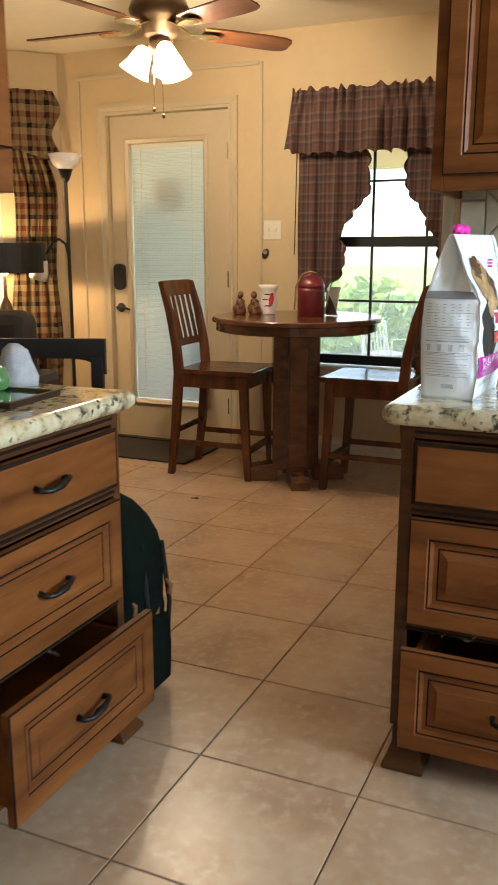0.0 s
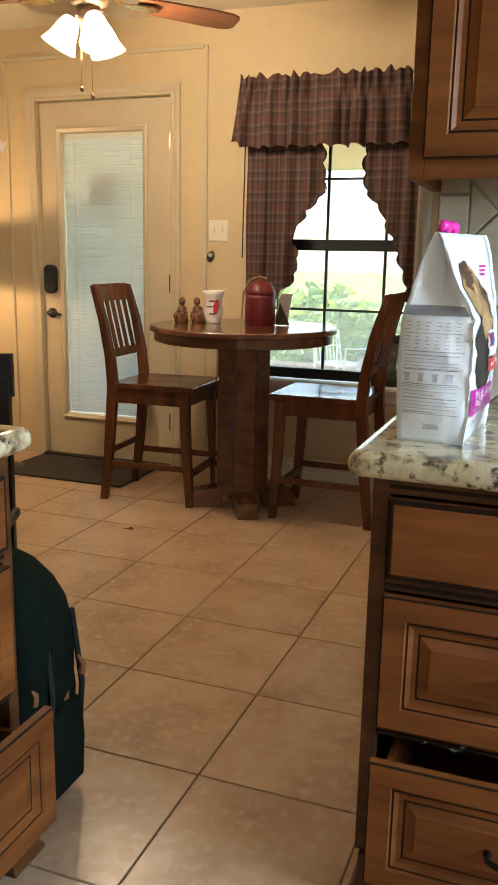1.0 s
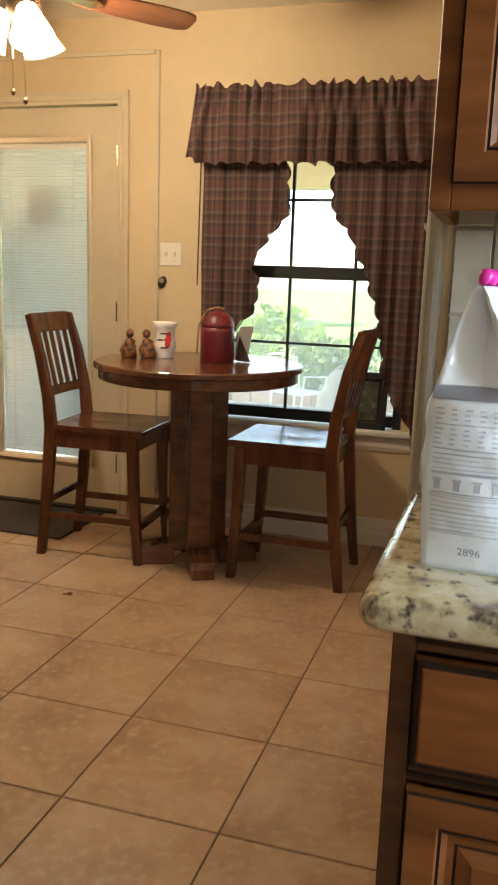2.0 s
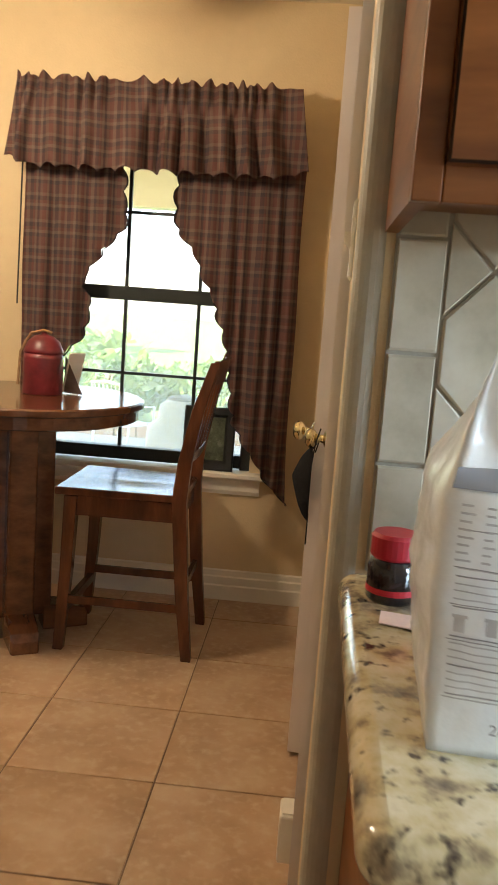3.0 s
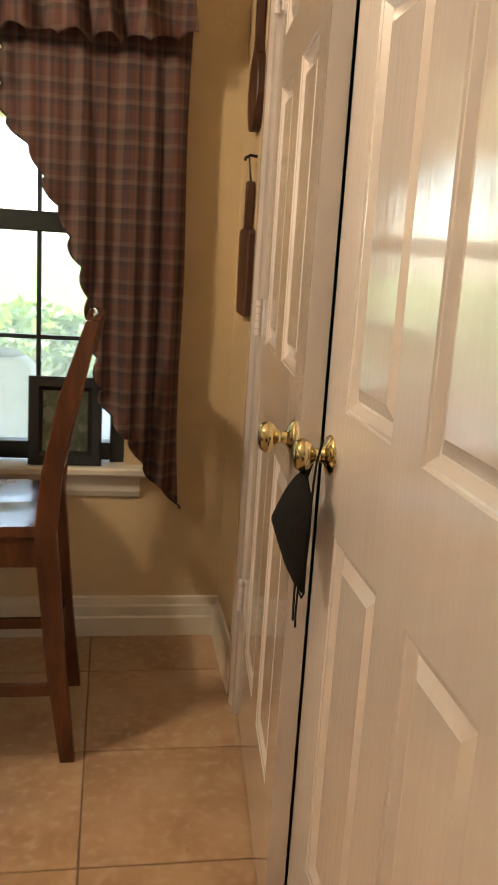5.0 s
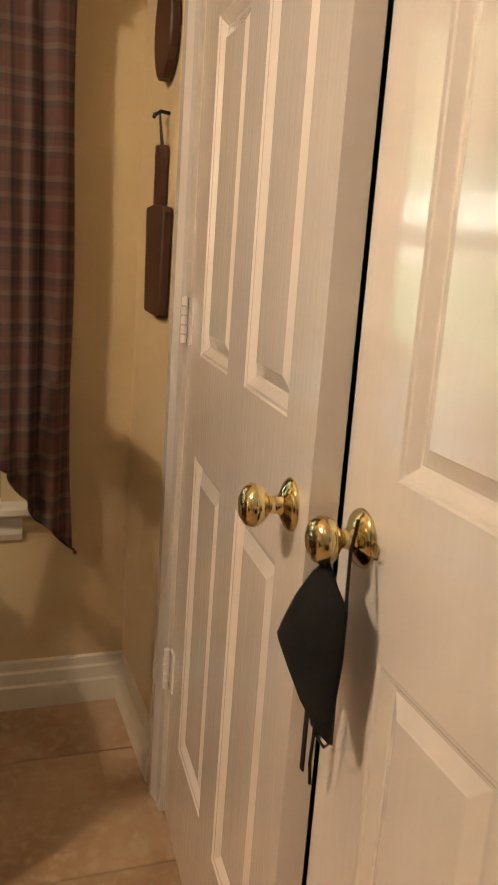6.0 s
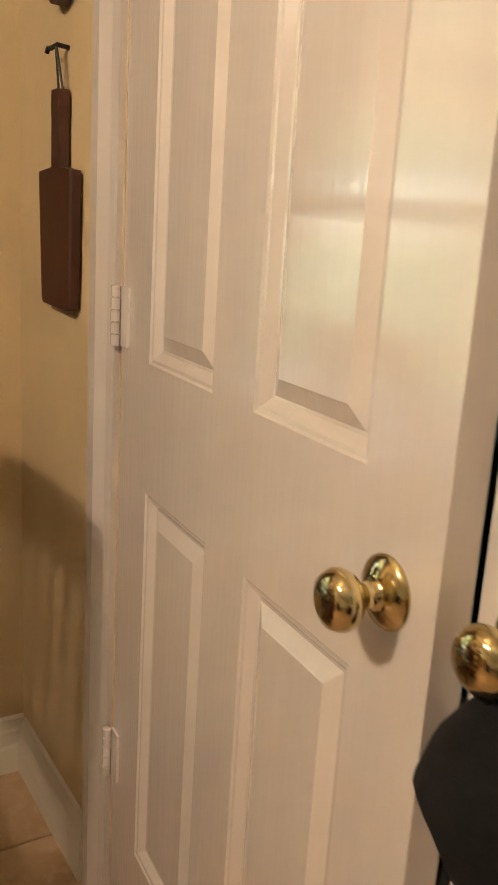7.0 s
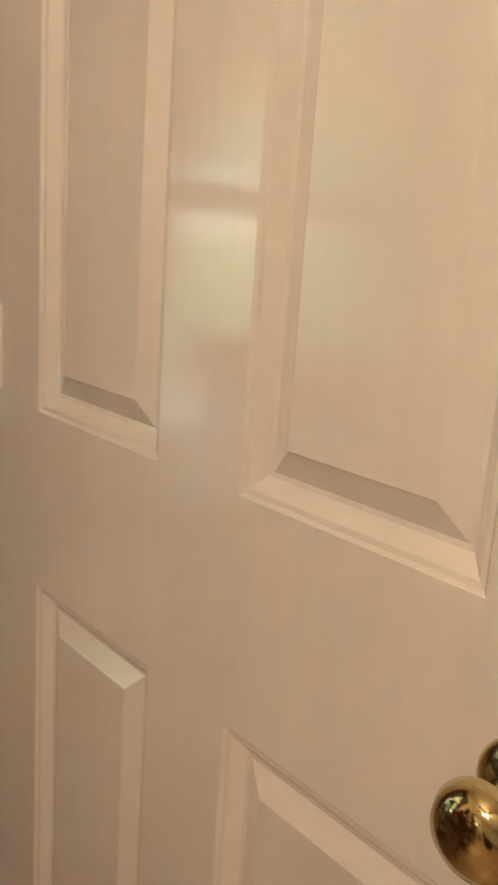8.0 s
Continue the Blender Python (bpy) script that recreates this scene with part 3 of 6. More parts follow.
# ---- furniture ----
def dining_chair(m):
    """Counter-height chair: seat front towards -x, back at +x."""
    c = thing("dining_chair", "dark cherry wooden counter chair with slatted back", "chair", m, "chairs round the table")
    SW, SD, SH = 0.42, 0.43, 0.605
    bm = bmesh.new()
    n = 12
    rows = []
    for i in range(n + 1):
        u = i / n
        row = []
        for j in range(n + 1):
            v = j / n
            dip = 0.012 * math.exp(-((u - 0.6) / 0.28) ** 2) * (1 - 0.6 * math.exp(-((v - 0.5) / 0.1) ** 2)) * math.sin(math.pi * v) ** 0.7
            half = SD / 2 * (1 - 0.06 * u)
            row.append(bm.verts.new((-SW / 2 - 0.03 + u * (SW + 0.03), (v * 2 - 1) * half, SH - dip)))
        rows.append(row)
    for a, b in zip(rows, rows[1:]):
        for j in range(n):
            bm.faces.new((a[j], a[j + 1], b[j + 1], b[j]))
    res = bmesh.ops.extrude_face_region(bm, geom=bm.faces[:])
    for v in res["geom"]:
        if isinstance(v, bmesh.types.BMVert):
            v.co.z = SH - 0.028
    part("seat", bm, CHERRY, c, bevel=0.005)
    y = SD / 2 - 0.03
    for s in (-1, 1):
        part("leg", bent_bar([(-SW / 2 - 0.005, s * y, 0), (-SW / 2 + 0.015, s * y, 0.3), (-SW / 2 + 0.025, s * y, SH - 0.03)], [0.036, 0.042, 0.046], [0.036, 0.042, 0.046]), CHERRY, c, bevel=0.003)
        pts = [(SW / 2 + 0.045, s * y, 0), (SW / 2 + 0.015, s * y, 0.25), (SW / 2 - 0.012, s * y, SH - 0.02), (SW / 2 + 0.0, s * y, SH + 0.12), (SW / 2 + 0.035, s * y, SH + 0.3), (SW / 2 + 0.085, s * y, SH + 0.47)]
        part("back_leg", bent_bar(pts, [0.036, 0.046, 0.052, 0.048, 0.042, 0.03], [0.034, 0.036, 0.036, 0.034, 0.032, 0.03]), CHERRY, c, bevel=0.003)
        slab("apron_side", -SW / 2 + 0.04, s * y - 0.01, SH - 0.1, SW / 2 - 0.03, s * y + 0.01, SH - 0.03, CHERRY, c)
        slab("stretcher_side", -SW / 2 + 0.02, s * y - 0.009, 0.175, SW / 2 + 0.01, s * y + 0.009, 0.205, CHERRY, c, bevel=0.003)
    slab("apron_front", -SW / 2 + 0.01, -y, SH - 0.1, -SW / 2 + 0.03, y, SH - 0.03, CHERRY, c)
    slab("apron_back", SW / 2 - 0.03, -y, SH - 0.1, SW / 2 - 0.01, y, SH - 0.03, CHERRY, c)
    slab("stretcher_front", -SW / 2 - 0.0, -y, 0.14, -SW / 2 + 0.025, y, 0.175, CHERRY, c, bevel=0.003)
    slab("stretcher_back", SW / 2 + 0.0, -y, 0.24, SW / 2 + 0.02, y, 0.27, CHERRY, c, bevel=0.003)
    def at_back(z):
        return SW / 2 + 0.0 + (0.035 / 0.18) * max(0, z - SH - 0.12) * 1.15
    part("top_rail", loft([[(at_back(z) + dx + 0.012 * math.cos(v * math.pi / 2) , v * (y - 0.012), z) for dx, z in ((0, SH + 0.39), (0.022, SH + 0.39), (0.022, SH + 0.475), (0, SH + 0.475))] for v in [k / 4 - 1 for k in range(9)]]), CHERRY, c, bevel=0.003)
    part("lower_rail", loft([[(at_back(z) + dx + 0.008 * math.cos(v * math.pi / 2), v * (y - 0.012), z) for dx, z in ((0, SH + 0.115), (0.02, SH + 0.115), (0.02, SH + 0.155), (0, SH + 0.155))] for v in [k / 4 - 1 for k in range(9)]]), CHERRY, c, bevel=0.003)
    for k in range(5):
        v = (k - 2) * 0.062
        bow = 0.01 * math.cos(v / y * math.pi / 2)
        part("slat", bent_bar([(at_back(z) + 0.01 + bow, v, z) for z in (SH + 0.15, SH + 0.28, SH + 0.4)], 0.01, 0.026), CHERRY, c)
    return c


chair = dining_chair(pose(-1.265, 5.385, 0, 0, 0, 0))
copy_thing(chair, pose(-2.132, 5.36, 0, 0, 0, 183))

TX, TY, TZ, TR = -1.7, 5.35, 0.9, 0.452
table = thing("pedestal_table", "round dark wooden pedestal table, counter height", "table", pose(TX, TY, 0))
part("tabletop", lathe([(TR - 0.012, TZ - 0.03), (TR, TZ - 0.024), (TR, TZ - 0.006), (TR - 0.006, TZ)], 64), TABLEWOOD, table)
part("apron", lathe([(TR - 0.03, TZ - 0.075), (TR - 0.02, TZ - 0.07), (TR - 0.02, TZ - 0.03)], 64), TABLEWOOD, table)
# four grouped posts make the pedestal; feet spread crosswise
for k in range(4):
    a = radians(90 * k - 62)
    cx, cy = 0.075 * math.cos(a), 0.075 * math.sin(a)
    post = part("post", box(-0.052, -0.052, 0.06, 0.052, 0.052, TZ - 0.075, m=pose(cx, cy, 0, 0, 0, math.degrees(a))), TABLEWOOD, table, bevel=0.008)
    foot = part("foot", loft([[(x, -w, 0), (x, w, 0), (x, w, h), (x, -w, h)] for x, w, h in ((0.1, 0.055, 0.1), (0.2, 0.052, 0.088), (0.26, 0.05, 0.075), (0.272, 0.045, 0.045))]), TABLEWOOD, table, bevel=0.004)
    foot.matrix_basis = pose(0, 0, 0, 0, 0, math.degrees(a))


# ---- kitchen cabinets ----
RAISED = [(0, 0.004), (0.003, 0.0), (0.042, 0.0), (0.045, 0.004), (0.049, 0.004), (0.057, 0.011), (0.066, 0.011), (0.07, 0.011), (0.088, 0.006), (0.09, 0.004)]
DARK_RINGS = (1, 4, 7)


def front(name, x0, z0, x1, z1, parent, y=0.0, flat=False, label=""):
    if flat:
        steps, dark = [(0, 0.006), (0.004, 0.002), (0.009, 0.002), (0.012, 0.0), (0.014, 0.0)], (1, 2)
    else:
        steps, dark = RAISED, DARK_RINGS
    o = part(name, ring_panel(x0, z0, x1, z1, [(i, y + d) for i, d in steps], back=y + 0.02, dark=dark), [MAPLE, GLAZE], parent, label)
    return o


def pull(parent, x, y, z):
    """Cast iron drawer pull with a twisted, bowed bar."""
    pts = [(-0.05, 0, 0.002), (-0.048, -0.018, -0.002), (-0.03, -0.027, -0.004), (-0.008, -0.028, 0.0), (0.008, -0.028, 0.0), (0.03, -0.027, 0.008), (0.048, -0.018, 0.006), (0.05, 0, 0.002)]
    bm = tube([(x + p[0], y + p[1], z + p[2]) for p in pts], [0.008, 0.006, 0.006, 0.009, 0.009, 0.006, 0.006, 0.008], 8)
    return part("pull", bm, IRON, parent, "dark iron pull", smooth=True)


def drawer_box(parent, x0, x1, z0, z1, y0, y1):
    bm = box(x0, y0, z0, x0 + 0.012, y1, z1)
    box(x1 - 0.012, y0, z0, x1, y1, z1, bm)
    box(x0 + 0.012, y1 - 0.012, z0, x1 - 0.012, y1, z1, bm)
    box(x0 + 0.012, y0, z0, x1 - 0.012, y1 - 0.012, z0 + 0.008, bm)
    return part("drawer_box", bm, MAPLE, parent)


def base_cabinet(name, label, m, w, depth, opened, feet=(), low=(0.105, 0.355)):
    """Three-drawer base unit: front at y = 0 facing -y, from x = 0 to w; opened: how far the lowest drawer is out."""
    c = thing(name, label, "cabinet", m)
    H = 0.845
    bm = box(0, 0.022, 0.11, 0.018, depth, H)
    box(w - 0.018, 0.022, 0.11, w, depth, H, bm)
    box(0.018, depth - 0.012, 0.11, w - 0.018, depth, H, bm)
    box(0.018, 0.03, 0.11, w - 0.018, depth - 0.012, 0.128, bm)
    box(0, 0.07, 0, w, depth, 0.11, bm)
    part("body", bm, MAPLE, c)
    bm = box(0, 0.004, 0.095, 0.03, 0.022, H)
    box(w - 0.03, 0.004, 0.095, w, 0.022, H, bm)
    for z in (0.095, 0.36, 0.64, 0.82):
        box(0.03, 0.004, z, w - 0.03, 0.022, min(H, z + 0.028), bm)
    part("face_frame", bm, STILE, c, bevel=0.002)
    for z in (0.355, 0.648, 0.832):
        part("glazed_bead", box(0.03, 0.0, z, w - 0.03, 0.004, z + 0.006), GLAZE, c)
    x0, x1 = 0.032, w - 0.032
    d1 = front("drawer_front", x0, 0.668, x1, 0.815, c, -0.016, flat=True)
    d2 = front("drawer_front", x0, 0.375, x1, 0.635, c, -0.016)
    d3 = front("drawer_front", x0, low[0], x1, low[1], c, -0.016 - opened)
    pull(d1, w / 2, -0.016, 0.742), pull(d2, w / 2, -0.012, 0.505), pull(d3, w / 2, -0.012 - opened, low[0] + 0.125)
    drawer_box(d3, x0 + 0.02, x1 - 0.02, 0.13, 0.3, 0.004 - opened, 0.4 - opened)
    for x in feet:
        bm = loft([[(x - a, -b, z), (x + a, -b, z), (x + a, 0.08, z), (x - a, 0.08, z)] for a, b, z in ((0.05, 0.045, 0), (0.052, 0.047, 0.012), (0.04, 0.03, 0.03), (0.034, 0.012, 0.06), (0.036, 0.008, 0.094))])
        part("foot", bm, STILE, c, bevel=0.003)
    return c


base_cabinet("base_cabinet", "brown glazed maple three-drawer base cabinet, lowest drawer ajar", pose(-0.535, 2.945, 0), 0.6, 0.6, 0.045, (0.045,), (0.076, 0.33))
base_cabinet("base_cabinet", "brown glazed maple base cabinet beside the kitchen wall", pose(0.067, 2.945, 0), 0.8, 0.6, 0.0)
base_cabinet("island_cabinet", "brown glazed maple island cabinet with its bottom drawer pulled out", pose(-1.212, 2.215, 0, 0, 0, 90), 0.61, 0.75, 0.085, (0.56,))
base_cabinet("island_cabinet", "brown glazed maple island cabinet", pose(-1.212, 1.25, 0, 0, 0, 90), 0.963, 0.75, 0.0)


def countertop(name, label, x0, y0, x1, y1, z1=0.9, t=0.048):
    rings = []
    def loop(inset, z):
        r, n, out = 0.03, 5, []
        for cx, cy, a0 in ((x1 - r, y1 - r, 0), (x0 + r, y1 - r, 90), (x0 + r, y0 + r, 180), (x1 - r, y0 + r, 270)):
            for k in range(n):
                a = radians(a0 + 90 * k / (n - 1))
                out.append((cx + (r - inset) * math.cos(a), cy + (r - inset) * math.sin(a), z))
        return out
    for k in range(9):
        a = -math.pi / 2 + math.pi * k / 8
        rings.append(loop(t / 2 * (1 - math.cos(a)), z1 - t / 2 + t / 2 * math.sin(a)))
    top = part(name, loft(rings), GRANITE)
    for p in top.data.polygons:
        p.use_smooth = len(p.vertices) == 4
    return tagged(top, label, "worktop")


countertop("worktop", "polished cream and brown granite worktop against the stone backsplash", -0.578, 2.9, 1.6, 3.548)
countertop("worktop", "polished cream and brown granite island top", -2.05, 0.9, -1.172, 2.862)
# upper cabinet
U = thing("wall_cabinet", "brown glazed maple wall cabinet above the worktop", "cabinet", pose(-0.556, 3.225, -0.018))
for x in (0, 0.682):
    slab("side_panel", x, 0.02, 1.395, x + 0.018, 0.323, 2.3, MAPLE, U)
slab("bottom_panel", 0.018, 0.02, 1.425, 0.682, 0.323, 1.443, MAPLE, U)
slab("top_panel", 0.018, 0.02, 2.28, 0.682, 0.323, 2.3, MAPLE, U)
bm = box(0, 0, 1.395, 0.03, 0.02, 2.3)
box(0.67, 0, 1.395, 0.7, 0.02, 2.3, bm)
box(0.03, 0, 1.395, 0.67, 0.02, 1.44, bm)
box(0.03, 0, 2.25, 0.67, 0.02, 2.3, bm)
part("face_frame", bm, MAPLE, U, bevel=0.002)
front("cabinet_door", 0.03, 1.43, 0.348, 2.26, U, -0.02)
front("cabinet_door", 0.352, 1.43, 0.67, 2.26, U, -0.02)
part("range_hood", box(0.25, 0.06, 1.37, 0.7, 0.3, 1.42), BLACK, U, "black panel under the cabinet")


# ---- backsplash ----
def clipped(points, x0, z0, x1, z1):
    for axis, bound, keep in ((0, x0, 1), (0, x1, -1), (1, z0, 1), (1, z1, -1)):
        out = []
        for p, q in zip(points, points[1:] + points[:1]):
            a, b = (p[axis] - bound) * keep, (q[axis] - bound) * keep
            if a >= 0:
                out.append(p)
            if a * b < 0:
                s = a / (a - b)
                out.append((p[0] + s * (q[0] - p[0]), p[1] + s * (q[1] - p[1])))
        points = out
        if len(points) < 3:
            return []
    return points


splash = setting("backsplash", "tumbled stone tile backsplash laid in diamonds")
slab("mortar_bed", SIDE + 0.02, 3.544, 0.9, 1.6, 3.5495, 1.44, material("mortar", (0.36, 0.33, 0.27), 0.9, scale=30, vary=0.15), splash)


def stone_tile(points, parent, y):
    cx, cz = sum(p[0] for p in points) / len(points), sum(p[1] for p in points) / len(points)
    rings = []
    for shrink, depth in ((0.0025, 0.0), (0.0025, 0.0045), (0.0055, 0.0065)):
        ring = []
        for p in points:
            d = math.hypot(p[0] - cx, p[1] - cz) or 1
            s = max(0.2, 1 - 1.3 * shrink / d)
            ring.append((cx + (p[0] - cx) * s, y - depth, cz + (p[1] - cz) * s))
        rings.append(ring)
    return part("stone_tile", loft(rings), STONE, parent)


for k in range(4):
    stone_tile([(SIDE + 0.022, 0.902 + 0.157 * k), (SIDE + 0.09, 0.902 + 0.157 * k), (SIDE + 0.09, min(1.44, 0.902 + 0.157 * (k + 1))), (SIDE + 0.022, min(1.44, 0.902 + 0.157 * (k + 1)))], splash, 3.545)
r = 0.157 / math.sqrt(2)
for i in range(-1, 12):
    for j in range(-1, 7):
        cx, cz = SIDE + 0.156 + i * 2 * r + (r if j % 2 else 0), 1.0 + j * r
        pts = clipped([(cx - r, cz), (cx, cz - r), (cx + r, cz), (cx, cz + r)], SIDE + 0.092, 0.902, 0.9, 1.44)
        if len(pts) > 2:
            stone_tile(pts, splash, 3.545)
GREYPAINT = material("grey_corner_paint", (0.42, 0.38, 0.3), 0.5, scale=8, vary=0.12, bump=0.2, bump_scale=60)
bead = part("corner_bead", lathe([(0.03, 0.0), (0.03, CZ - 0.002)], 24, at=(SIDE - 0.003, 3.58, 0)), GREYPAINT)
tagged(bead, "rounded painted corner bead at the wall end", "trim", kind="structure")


def switch_plate(name, label, m, toggles=2):
    s = thing(name, label, "light switch", m)
    w = 0.046 * toggles + 0.024
    part("plate", ring_panel(-w / 2, -0.057, w / 2, 0.057, [(0, -0.002), (0.004, -0.006), (0.006, -0.006)], back=0.0), PLASTIC_W, s)
    for k in range(toggles):
        x = (k - (toggles - 1) / 2) * 0.046
        part("toggle", loft([[(x - 0.005, -0.006, z0), (x + 0.005, -0.006, z0), (x + 0.004, -0.016, z1), (x - 0.004, -0.016, z1)] for z0, z1 in ((-0.012, 0.002), (0.012, 0.012))]), PLASTIC_W, s)
        for z in (-0.03, 0.03):
            part("screw", lathe([(0.003, 0), (0.002, 0.001)], 8), STEEL, s).matrix_basis = pose(x, -0.006, z, 90)
    return s


switch_plate("light_switch", "white double switch plate on the tan wall", pose(-2.063, BACK, 1.363))
switch_plate("light_switch", "white switch plate beside the pantry casing", SKEW @ pose(SIDE, 3.7, 1.375, 0, 0, -90), 2)
hook = thing("key_fob", "dark oval fob hanging on the wall below the switch", "key fob", pose(-2.105, BACK, 1.225, 0, 20, 0))
part("body", loft([[(0.021 * r * math.cos(a), -y, 0.032 * r * math.sin(a)) for a in [math.tau * i / 16 for i in range(16)]] for r, y in ((0.9, 0.0), (1, 0.006), (0.9, 0.016), (0.6, 0.02))]), material("dark_bronze", (0.05, 0.04, 0.03), 0.35, 0.6, scale=40, vary=0.4), hook)
part("face", loft([[(0.012 * math.cos(a), -y, 0.008 + 0.012 * math.sin(a)) for a in [math.tau * i / 12 for i in range(12)]] for y in (0.018, 0.022)]), STEEL, hook)


# ---- curtains ----
def cloth_grid(inner, outer, z_top, bottom, pleats, depth, m=44, n=40, phase=0.0):
    """A hanging cloth between the edges inner(v) and outer(v), v from 0 at the top to 1 at bottom(u); u and v in metres."""
    bm = bmesh.new()
    uvl = bm.loops.layers.uv.new("UVMap")
    rows = []
    for j in range(n + 1):
        row = []
        for i in range(m + 1):
            u = i / m
            zb = bottom(u)
            z = z_top + (zb - z_top) * j / n
            x = outer(z) + (inner(z) - outer(z)) * u
            w = depth * math.sin(u * pleats * math.tau + phase + 0.6 * math.sin(3 * z)) * (0.6 + 0.4 * math.sin(u * 11 + phase)) + 0.3 * depth * math.sin(u * pleats * 2.3 * math.tau + z * 2)
            row.append((bm.verts.new((x, w, z)), (x * 1.25 + 0.3 * w, z)))
        rows.append(row)
    for a, b in zip(rows, rows[1:]):
        for i in range(m):
            quad = (a[i], a[i + 1], b[i + 1], b[i])
            f = bm.faces.new([q[0] for q in quad])
            for l, q in zip(f.loops, quad):
                l[uvl].uv = q[1]
    return bm


def between(table):
    def at(z):
        for (za, xa), (zb, xb) in zip(table, table[1:]):
            if z >= zb:
                s = min(1, max(0, (za - z) / (za - zb)))
                return xa + s * (xb - xa)
        return table[-1][1]
    return at


def cloth(name, bm, mat, parent, thick=0.002):
    o = part(name, bm, mat, parent, smooth=True)
    mod = o.modifiers.new("thickness", "SOLIDIFY")
    mod.thickness = thick
    return o


CY = BACK - 0.1
drape = thing("window_curtain", "burgundy and navy plaid curtain with scalloped edge and valance", "curtain", pose(0, CY, 0))
edge_l = between([(1.86, -1.46), (1.7, -1.452), (1.61, -1.437), (1.55, -1.452), (1.487, -1.497), (1.415, -1.565), (1.345, -1.6), (1.3, -1.603), (1.23, -1.575), (1.165, -1.578), (1.085, -1.62), (1.043, -1.66), (0.95, -1.73), (0.8, -1.78), (0.62, -1.8), (0.5, -1.84)])
edge_r = between([(1.86, -1.23), (1.71, -1.24), (1.594, -1.242), (1.546, -1.222), (1.499, -1.175), (1.444, -1.14), (1.376, -1.112), (1.3, -1.07), (1.226, -1.048), (1.163, -1.018), (1.073, -1.002), (0.953, -0.98), (0.787, -0.957), (0.697, -0.89), (0.586, -0.82), (0.465, -0.712)])


def curtain_panel(edge, outer, z_low, side, phase, m=64, n=190):
    """Straight-hanging cloth from outer(z) to a cut edge(z) with a scalloped, lightly ruffled border."""
    bm = bmesh.new()
    uvl = bm.loops.layers.uv.new("UVMap")
    rows, arc, last = [], 0.0, None
    for j in range(n + 1):
        z = 1.87 + (z_low - 1.87) * j / n
        x_cut = edge(z)
        if last:
            arc += math.hypot(x_cut - last[0], z - last[1])
        last = (x_cut, z)
        lobe = abs(math.sin(arc * math.pi / 0.088 + phase))
        x_cut += side * (0.019 * lobe ** 0.7 - 0.011)
        x_out = outer(z)
        row = []
        for i in range(m + 1):
            u = i / m
            x = x_out + (x_cut - x_out) * u
            hang = min(1.0, 0.35 + (1.87 - z) * 0.9)
            c = x * 46 + phase + 0.5 * math.sin(2.6 * z + phase)
            fold = 0.016 * math.sin(c + 0.7 * math.sin(c * 0.53)) + 0.014 * math.sin(2.1 * c + 0.8 * math.sin(0.7 * c) + 0.6 * z) + 0.004 * noise.noise(Vector((x * 14, z * 5, phase)))
            border = max(0.0, 1 - abs(x - x_cut) / 0.045)
            ruffle = -0.022 * border ** 1.5 * math.sin(arc * math.tau / 0.176 + phase) - 0.01 * border
            row.append((bm.verts.new((x, fold * hang + ruffle, z)), (x * 1.35 + 0.5 * fold, z)))
        rows.append(row)
    for a, b in zip(rows, rows[1:]):
        for i in range(m):
            quad = (a[i], a[i + 1], b[i + 1], b[i])
            f = bm.faces.new([q[0] for q in quad])
            for l, q in zip(f.loops, quad):
                l[uvl].uv = q[1]
    return bm


def bound_edge(edge, z_low, side, phase):
    """The dark corded binding along a panel's scalloped border."""
    pts, arc, last = [], 0.0, None
    for j in range(191):
        z = 1.87 + (z_low - 1.87) * j / 190
        x = edge(z)
        if last:
            arc += math.hypot(x - last[0], z - last[1])
        last = (x, z)
        pts.append((x + side * (0.019 * abs(math.sin(arc * math.pi / 0.088 + phase)) ** 0.7 - 0.011), -0.01 - 0.022 * math.sin(arc * math.tau / 0.176 + phase) + 0.008, z))
    return tube(pts, 0.0028, 6)


BINDING = material("dark_binding", (0.03, 0.022, 0.026), 0.9, scale=60, vary=0.3)
for edge, outer, z_low, side, ph in ((edge_l, lambda z: -1.868 + 0.004 * math.sin(8 * z), 0.5, 1, 0.0), (edge_r, lambda z: -0.73 + 0.036 * max(0.0, 0.9 - z) + 0.004 * math.sin(7 * z), 0.465, -1, 1.3)):
    panel = cloth("panel", curtain_panel(edge, outer, z_low, side, ph), FABRIC, drape)
    part("binding", bound_edge(edge, z_low, side, ph), BINDING, panel, "dark corded edge")


